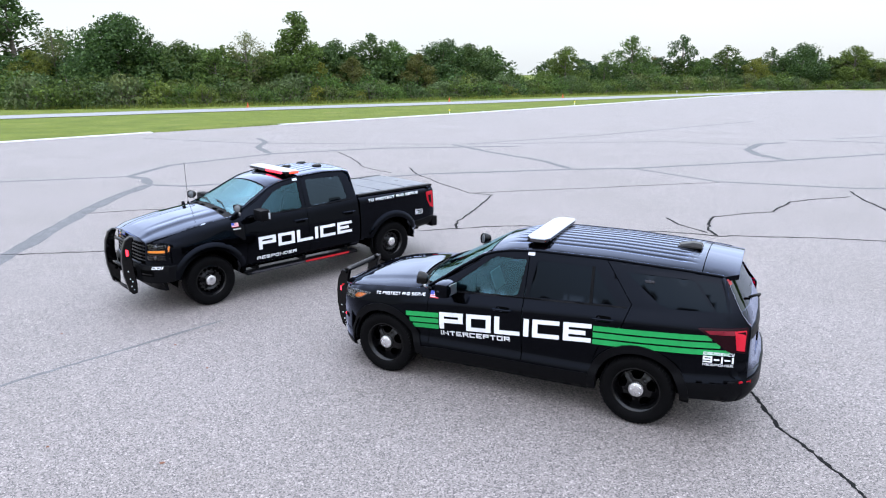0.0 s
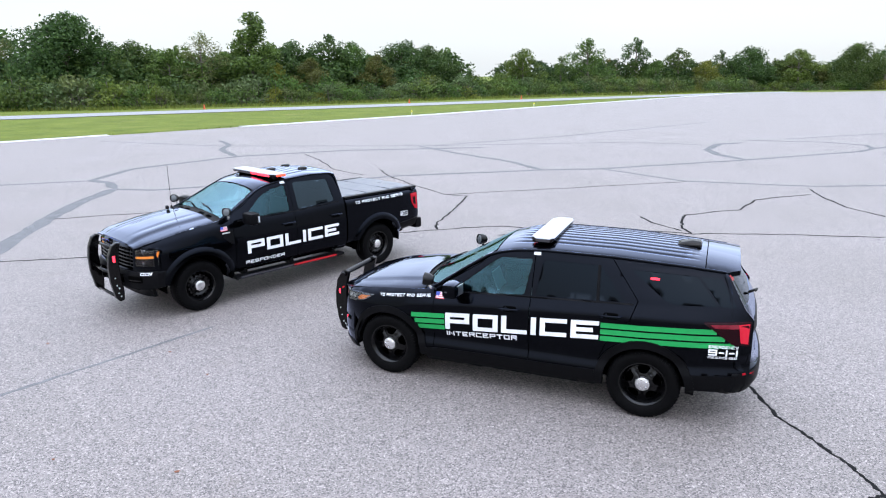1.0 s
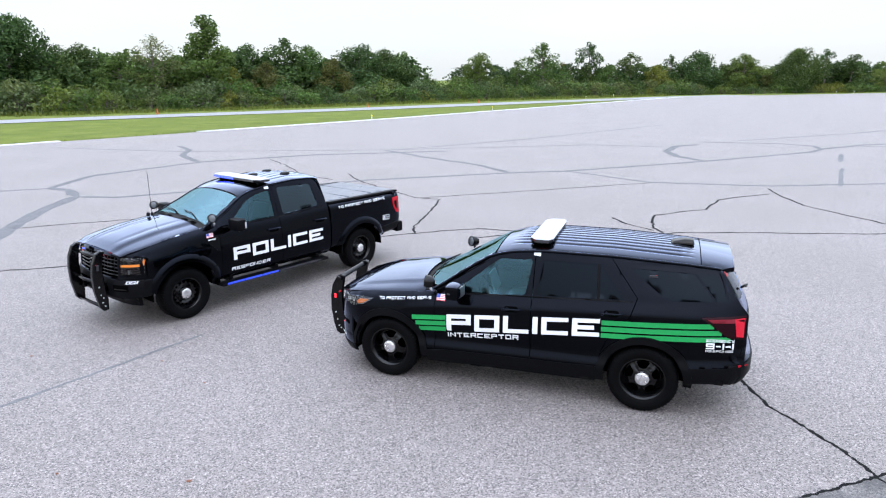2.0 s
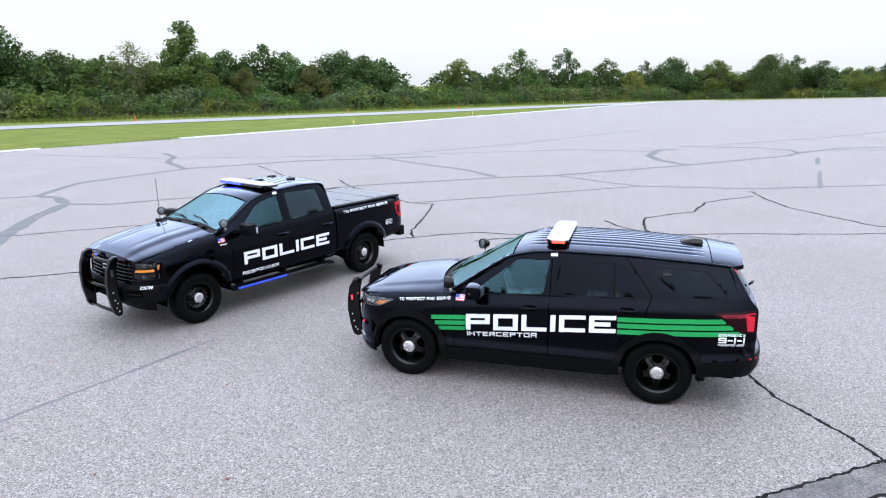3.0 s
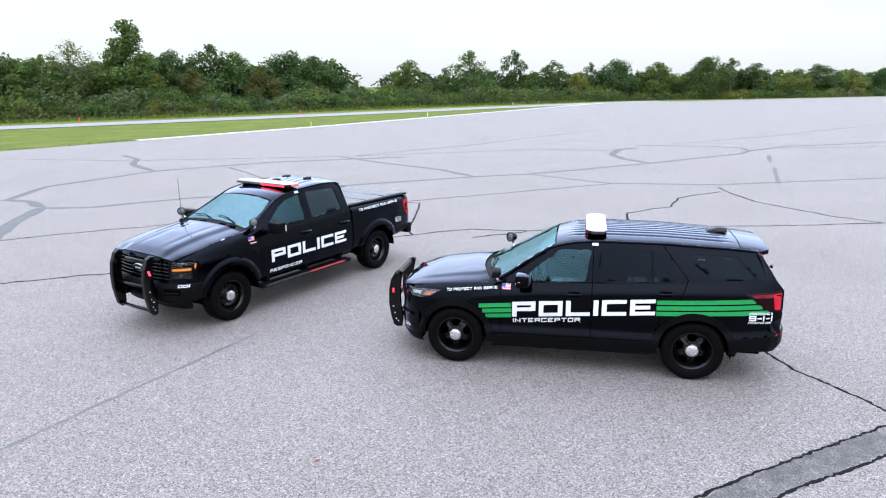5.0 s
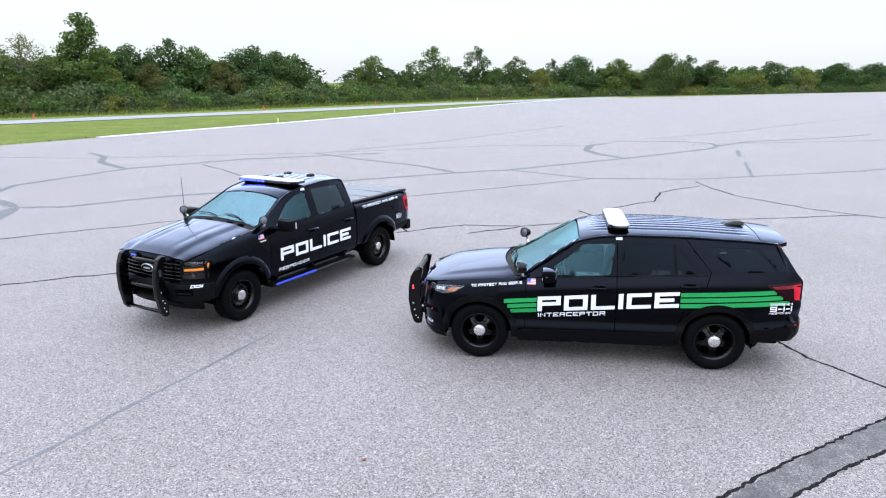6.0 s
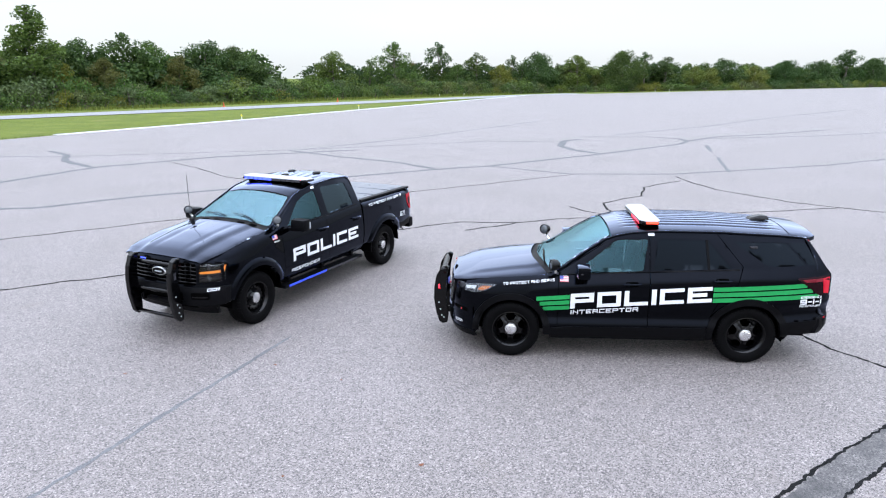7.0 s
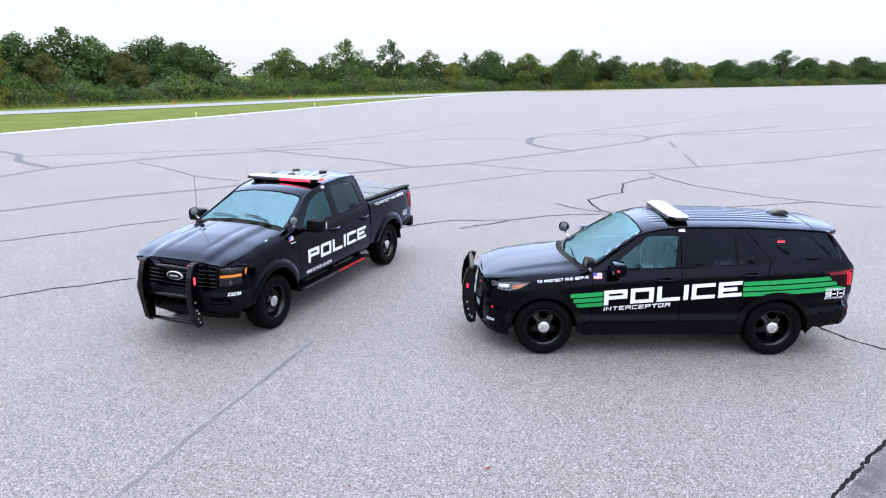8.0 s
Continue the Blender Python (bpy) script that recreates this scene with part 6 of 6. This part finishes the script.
        part("clearance_lamp", box(mx - 0.075, mx - 0.045, my + sgn * 0.125 - 0.012, my + sgn * 0.125 + 0.017, mz - 0.06, mz + 0.04, 0.005), WHITE_COVER, mir)
        part("arm", box(mx - 0.035, mx + 0.035, min(sgn * 0.89, my), max(sgn * 0.89, my), mz - 0.115, mz - 0.065, 0.015), TRIM, mir)
        for hx, hz, d in ((0.17, 1.14, d1), (-0.83, 1.14, d2)):
            y = S.side(hx, hz)
            rec = rounded([(hx + 0.09, hz - 0.04), (hx + 0.09, hz + 0.02), (hx - 0.09, hz + 0.02), (hx - 0.09, hz - 0.04)], 0.03)
            # no real hollow here: a flat black patch gives the shade behind the handle
            part("handle_cup", panel(side(0.002), inn, rec, depth=0.004), DARK, d)
            bar = tube([(hx + 0.13, sgn * (y - 0.005), hz + 0.012), (hx + 0.115, sgn * (y + 0.032), hz + 0.015), (hx - 0.115, sgn * (y + 0.032), hz + 0.015), (hx - 0.13, sgn * (y - 0.005), hz + 0.012)], 0.016, 8)
            part("handle", bar, BLACK, d)
        part("pillar", panel(on_top(S, 0.004), (0, 0, -1), [(1.34, sgn * 0.80), (0.9, sgn * 0.715), (0.64, sgn * 0.645), (0.64, sgn * 0.715), (0.9, sgn * 0.785), (1.34, sgn * 0.865)], depth=0.03, grid=0.04), BLACK, root)
        part("roof_rail", tube([(float(x), sgn * (S.get("ey", float(x)) + 0.001), S.get("ez", float(x)) - 0.006) for x in np.linspace(1.36, -1.0, 26)], 0.015, 8), BLACK, root)
        vent = [(1.40, 1.12), (1.28, 1.20), (1.215, 1.20), (1.215, 0.98), (1.25, 0.98)]
        part("fender_vent", panel(side(0.006), inn, vent, depth=0.01), TRIM, fe)
        spotlight(root, 1.28, sgn * 0.945, 1.51, sgn, 36, 0.070)

    def ribs(x, y):
        k = max(0.0, min(1.0, (x + 0.95) / 0.12, (0.36 - x) / 0.12))
        return -0.014 * k * max(0.0, math.cos(2 * math.pi * y / 0.16)) ** 3 if abs(y) < 0.58 else 0.0

    def span(x0, x1, fn, n=14):
        xs = np.linspace(x0, x1, n)
        return [(x, fn(x)) for x in xs] + [(x, -fn(x)) for x in xs[::-1]]

    part("roof", panel(on_top(S, 0.0, ribs), (0, 0, -1), span(0.63, -1.04, lambda x: S.get("ey", x) - 0.004), grid=0.08, grid2=0.0267), BLACK, root)
    for y, x in ((0.28, -0.62), (-0.28, -0.62), (-0.1, -0.2)):
        part("roof_puck", smooth_puck(x, y, S.over(x, y)), SATIN, root, "low black aerial on the roof")
    # cab back
    back_wall = [(-0.93, 0.55), (0.93, 0.55), (0.91, 1.36), (0.70, 1.80), (0.60, 1.87), (-0.60, 1.87), (-0.70, 1.80), (-0.91, 1.36)]
    hole = rounded([(-0.62, 1.43), (0.62, 1.43), (0.54, 1.76), (-0.54, 1.76)], 0.04)
    cab_back = lambda y, z: -1.055 + 0.02 * max(0.0, z - 1.4)
    part("cab_back", panel(on_end(cab_back), (1, 0, 0), rounded(back_wall, 0.05), [hole]), BLACK, root)
    part("rear_window", panel(on_end(cab_back, 0.004), (1, 0, 0), hole, depth=0.004), DARK_GLASS, root)
    # bonnet, raised in the middle
    dome = lambda x, y: 0.024 * max(0.0, min(1.0, (0.60 - 0.04 * (x - 1.4) - abs(y)) / 0.10)) * max(0.0, min(1.0, (2.82 - x) / 0.25)) - 0.010 * max(0.0, 1 - abs(abs(y) - 0.30) / 0.07) * max(0.0, min(1.0, (x - 1.5) / 0.2, (2.6 - x) / 0.3))
    part("bonnet", panel(on_top(S, 0.0, dome), (0, 0, -1), span(1.47, 2.70, lambda x: S.get("ey", x) - 0.012), grid=0.06, grid2=0.04), BLACK, root)
    cowl = part("cowl", panel(on_top(S, -0.008), (0, 0, -1), span(1.32, 1.465, lambda x: 0.82), depth=0.02), TRIM, root, "black plastic cowl")
    for y in (0.5, 0.25, -0.25, -0.5):
        for k in range(6):
            yy = y + 0.022 * k
            part("vent", box(1.375, 1.435, yy - 0.004, yy + 0.004, S.over(1.40, yy) - 0.006, S.over(1.40, yy) + 0.006, 0.001), DARK, cowl)
    part("windscreen", panel(on_top(S, 0.0), (0, 0, -1), span(0.66, 1.34, lambda x: S.get("ey", x) - 0.045), depth=0.005, grid=0.07), SCREEN_GLASS, root, "large windscreen reflecting the sky")
    for y0, y1 in ((0.55, 0.02), (-0.05, -0.60)):
        pts = [(1.34, y0, S.over(1.34, y0) + 0.025), (1.27, (y0 + y1) / 2, S.over(1.27, (y0 + y1) / 2) + 0.025), (1.25, y1, S.over(1.25, y1) + 0.022)]
        part("wiper", tube(pts, 0.008, 6), TRIM, root)
    part("aerial", tube([(1.44, -0.74, 1.40), (1.44, -0.74, 2.12)], 0.004, 6), SATIN, root, "thin whip aerial")
    part("aerial_base", moved(turned([(0.025, 0), (0.02, 0.03), (0.008, 0.05)], 12), Matrix.Translation((1.44, -0.74, 1.385))), SATIN, root)
    part("aerial_puck", moved(turned([(0.03, 0), (0.03, 0.05), (0.015, 0.065)], 14), Matrix.Translation((1.62, -0.50, 1.42))), SATIN, root)
    # bed: tonneau, tailgate, bumper
    ton = part("tonneau_cover", panel(on_top(B, 0.012), (0, 0, -1), [(-1.12, -0.80), (-1.12, 0.80), (-2.86, 0.79), (-2.86, -0.79)], depth=0.03, grid=0.15), TONNEAU, root, "grey folding bed cover")
    for x in (-1.70, -2.28):
        part("fold", box(x - 0.007, x + 0.007, -0.79, 0.79, B.over(x, 0) + 0.004, B.over(x, 0) + 0.0145, 0.002), TONNEAU, ton)
    for s in (1, -1):
        part("bed_rail", box(-2.90, -1.09, s * 0.855 - 0.055, s * 0.855 + 0.055, 1.385, 1.425, 0.014), TRIM, root)
    part("bed_front", box(-1.115, -1.085, -0.9, 0.9, 0.60, 1.40, 0.006), BLACK, root)
    gate = part("tailgate", panel(on_end(rear_x), (1, 0, 0), rounded([(-0.94, 0.78), (0.94, 0.78), (0.93, 1.40), (-0.93, 1.40)], 0.03), depth=0.05), BLACK, root)
    part("gate_handle", box(-2.965, -2.93, -0.12, 0.12, 1.20, 1.27, 0.01), TRIM, gate)
    part("rear_bumper", box(-3.02, -2.86, -0.93, 0.93, 0.55, 0.76, 0.03), TRIM, root, "black step bumper")
    for s in (1, -1):
        part("bumper_corner", panel(on_side(B, s, 0.004), (0, -s, 0), [(-2.32, 0.56), (-2.32, 0.735), (-2.92, 0.79), (-2.92, 0.60)], depth=0.03), TRIM, root)
    # nose
    F = lambda off: on_end(front_x, off)
    back = (-1, 0, 0)
    opening = rounded([(-0.65, 0.81), (0.65, 0.81), (0.65, 1.125), (-0.65, 1.125)], 0.04)
    lampL = rounded([(0.68, 0.855), (0.952, 0.865), (0.958, 1.108), (0.70, 1.130)], 0.03)
    lampR = [(-y, z) for y, z in lampL]
    part("nose_panel", panel(F(0.0), back, rounded([(-0.965, 0.79), (0.965, 0.79), (0.955, 1.135), (0.80, 1.165), (-0.80, 1.165), (-0.955, 1.135)], 0.03), [opening, lampL, lampR]), BLACK, root)
    grille = part("grille", panel(F(-0.06), back, rounded([(-0.67, 0.79), (0.67, 0.79), (0.67, 1.17), (-0.67, 1.17)], 0.03), depth=0.01), DARK, root)
    for k in range(6):
        z = 0.845 + 0.055 * k
        part("slat", tube([(front_x(y, z) - 0.015, y, z) for y in np.linspace(-0.65, 0.65, 13)], 0.012, 6), SATIN, grille)
    for k in range(13):
        y = -0.54 + 0.09 * k
        part("bar", tube([(front_x(y, z) - 0.024, y, z) for z in (0.82, 0.98, 1.14)], 0.007, 5), SATIN, grille)
    badge = part("badge", moved(turned([(0.060, -0.02), (0.062, 0.010), (0.055, 0.018)], 28), Matrix.Translation((2.765, 0, 0.965)) @ Matrix.Rotation(radians(90), 4, "Y") @ Matrix.Diagonal((1, 2.3, 1, 1))), CHROME, grille, "oval badge with a silver rim")
    part("badge_face", moved(turned([(0.050, 0.016), (0.050, 0.022)], 28), Matrix.Translation((2.765, 0, 0.965)) @ Matrix.Rotation(radians(90), 4, "Y") @ Matrix.Diagonal((1, 2.4, 1, 1))), SATIN, badge)
    part("badge_mark", moved(box(-0.003, 0.003, -0.07, 0.07, -0.010, 0.010, 0.002), Matrix.Translation((2.79, 0, 0.965))), WHITE_COVER, badge)
    for s, lp in ((1, lampL), (-1, lampR)):
        h = part("headlamp", panel(F(-0.04), back, lp, depth=0.01), DARK, root, "headlamp with a lit amber bar")
        part("cover", panel(F(-0.002), back, lp, depth=0.004), LAMP_CLEAR, h)
        part("amber_bar", panel(F(-0.012), back, [(s * 0.69, 0.975), (s * 0.918, 0.985), (s * 0.918, 1.02), (s * 0.69, 1.004)], depth=0.02), AMBER_LIT, h)
        part("amber_edge", panel(F(0.004), back, [(s * 0.928, 0.945), (s * 0.940, 0.945), (s * 0.957, 1.085), (s * 0.947, 1.085)], depth=0.01), AMBER_LENS, h)
        for z in (0.905, 1.075):
            part("projector", moved(turned([(0.035, -0.02), (0.038, 0.01), (0.01, 0.02)], 18), Matrix.Translation((front_x(0.80, z) - 0.028, s * 0.80, z)) @ Matrix.Rotation(radians(90), 4, "Y")), LAMP_INNER, h)
    bump = part("front_bumper", panel(F(0.02), back, rounded([(-0.96, 0.52), (0.96, 0.52), (0.965, 0.785), (-0.965, 0.785)], 0.03), [rounded([(-0.46, 0.56), (0.46, 0.56), (0.46, 0.72), (-0.46, 0.72)], 0.02)], depth=0.12), TRIM, root, "black steel front bumper")
    part("air_intake", panel(F(-0.06), back, [(-0.55, 0.44), (0.55, 0.44), (0.55, 0.84), (-0.55, 0.84)], depth=0.01), DARK, bump)
    for s in (1, -1):
        part("fog_recess", panel(F(0.024), back, rounded([(s * 0.60, 0.62), (s * 0.84, 0.62), (s * 0.84, 0.72), (s * 0.60, 0.72)], 0.02), depth=0.004), DARK, bump)
        part("fog_bar", panel(F(0.030), back, rounded([(s * 0.62, 0.645), (s * 0.82, 0.645), (s * 0.82, 0.665), (s * 0.62, 0.665)], 0.006), depth=0.006), SATIN, bump)
    part("valance", panel(F(-0.08), back, [(-0.8, 0.36), (0.8, 0.36), (0.85, 0.54), (-0.85, 0.54)], depth=0.05), TRIM, root)
    part("unit_number", panel_text(lambda y, z: front_x(y, z) + 0.008, "001", 0.925, 0.815, 0.742, 0.038), WHITE_FILM, root, "small white unit number")
    # push bumper
    guard = part("push_bumper", tube([(2.87, -0.44, 1.12), (2.89, 0.0, 1.125), (2.87, 0.44, 1.12)], 0.026, 14), SATIN, root, "black steel push bumper")
    up = [(2.78, 1.20), (2.84, 1.215), (2.91, 1.175), (2.97, 1.03), (2.995, 0.85), (2.99, 0.62), (2.94, 0.36), (2.89, 0.30), (2.82, 0.315), (2.81, 0.46), (2.83, 0.66), (2.84, 0.90), (2.82, 1.08)]
    for y in (0.42, -0.42):
        u = part("upright", plate(up, y - 0.042, y + 0.042, 0.014), SATIN, guard)
        for hx, hz in ((2.90, 0.44), (2.91, 0.56), (2.87, 0.38), (2.925, 0.68), (2.88, 0.51)):
            part("bolt_hole", moved(turned([(0.010, -0.001), (0.010, 0.0015)], 10), Matrix.Translation((hx, y + (0.0425 if y > 0 else -0.0425), hz)) @ Matrix.Rotation(radians(-90 if y > 0 else 90), 4, "X")), PALE_TRIM, u)
        if y > 0:
            flasher("side_led", u, (2.91, y + 0.046, 0.975), (0.036, 0.014, 0.10), (0, 1, 0), RED_LIT, RED_ON, "red side light")
    for z, x in ((0.75, 2.94), (0.37, 2.90)):
        part("cross_bar", tube([(x, -0.41, z), (x + 0.015, 0.0, z), (x, 0.41, z)], 0.026, 12), SATIN, guard)
    for y in (0.30, -0.30):
        part("bracket", box(2.66, 2.86, y - 0.02, y + 0.02, 0.52, 0.62, 0.006), SATIN, guard)
        flasher("grille_led", root, (2.765, y, 1.128), (0.02, 0.11, 0.018), (1, 0, 0), RED_LIT if y > 0 else BLUE_LIT, RED_ON if y > 0 else BLUE_ON)
    # cabin
    part("dashboard", box(0.85, 1.38, -0.74, 0.74, 1.05, 1.30, 0.06), TRIM, root)
    for y in (0.40, -0.40):
        seat(root, 0.35, y, 0.85, 0.52, 0.60)
    seat(root, -0.62, 0.0, 0.85, 1.3, 0.58)
    steering_wheel(root, 0.74, 0.40, 1.26)
    # roof bar and film
    light_bar(root, 0.12, 1.918, 0.70, 0.29, BLUE_LIT, RED_ON, BLUE_ON, RED_ON)
    part("bar_strap", panel(on_side(S, 1, 0.004), (0, -1, 0), [(0.155, 1.81), (0.065, 1.81), (0.075, 1.862), (0.145, 1.862)], depth=0.003, grid=0.02), WHITE_FILM, root, "white mounting strap")
    lettering(root, S, "POLICE", 1.86, 0.212, 0.99, 0.770, 0.004, "white block letter on the door")
    tagged(part("lettering_responder", film(S, letter_rects("RESPONDER", 0.74, 0.056, 0.2), 1.03, 0.598, 0.002, 0.006), WHITE_FILM, root, "small white letters"), kind="stuff")
    tagged(part("lettering_bed", film(B, letter_rects("TO PROTECT AND SERVE", 1.20, 0.048, 0.22), -1.28, 1.275, 0.014, 0.005), WHITE_FILM, root, "small white letters on the bed side"), kind="stuff")
    for text, z, hgt in (("EMERGENCY", 0.955, 0.020), ("9-1-1", 0.902, 0.046), ("RESPONSE", 0.875, 0.020)):
        tagged(part("lettering_emergency", film(B, letter_rects(text, 0.20, hgt, 0.16), -2.39, z, 0.0, 0.005, step=0.05), WHITE_FILM, root, "small white letters by the tail lamp"), kind="stuff")
    flag_sticker(root, S, 1.42, 1.215, 0.12, 0.065)
    part("fender_mark", film(S, [(0, 0, 0.13, 0.02)], 1.40, 1.17, 0.0, 0.007), CHROME, root)
    return root


def smooth_puck(x, y, z):
    bm = turned([(0.075, -0.01), (0.075, 0.012), (0.06, 0.032), (0.02, 0.04)], 22)
    return moved(bm, Matrix.Translation((x, y, z)) @ Matrix.Diagonal((1.3, 0.8, 1, 1)))


build_pickup()


# ---- what moves ----
def turning(centre, axis, on):
    """Rows for a warning light that turns half round at each start and end of its spans."""
    at_angle = lambda a: Matrix.Translation(centre) @ Matrix.Rotation(radians(a), 4, axis)
    state = any(a <= 0 < b for a, b in on)
    rows = [(0.0, at_angle(0 if state else 180))]
    for t in sorted(v for span_ in on for v in span_ if 0.06 < v < 7.94):
        # a span may begin where another ends
        was, will = any(a <= t - 0.02 < b for a, b in on), any(a <= t + 0.02 < b for a, b in on)
        if was == will:
            continue
        a0, a1 = (0, 180) if was else (180, 0)
        for k, dt in enumerate((-0.05, -0.017, 0.017, 0.05)):
            if t + dt > rows[-1][0] + 0.02:
                rows.append((t + dt, at_angle(a0 + (a1 - a0) * k / 3)))
    rows.append((8.0, rows[-1][1]))
    return rows


def motions():
    for ob, centre, axis, on in FLASHERS:
        walk(ob, turning(centre, axis, on))


motions()
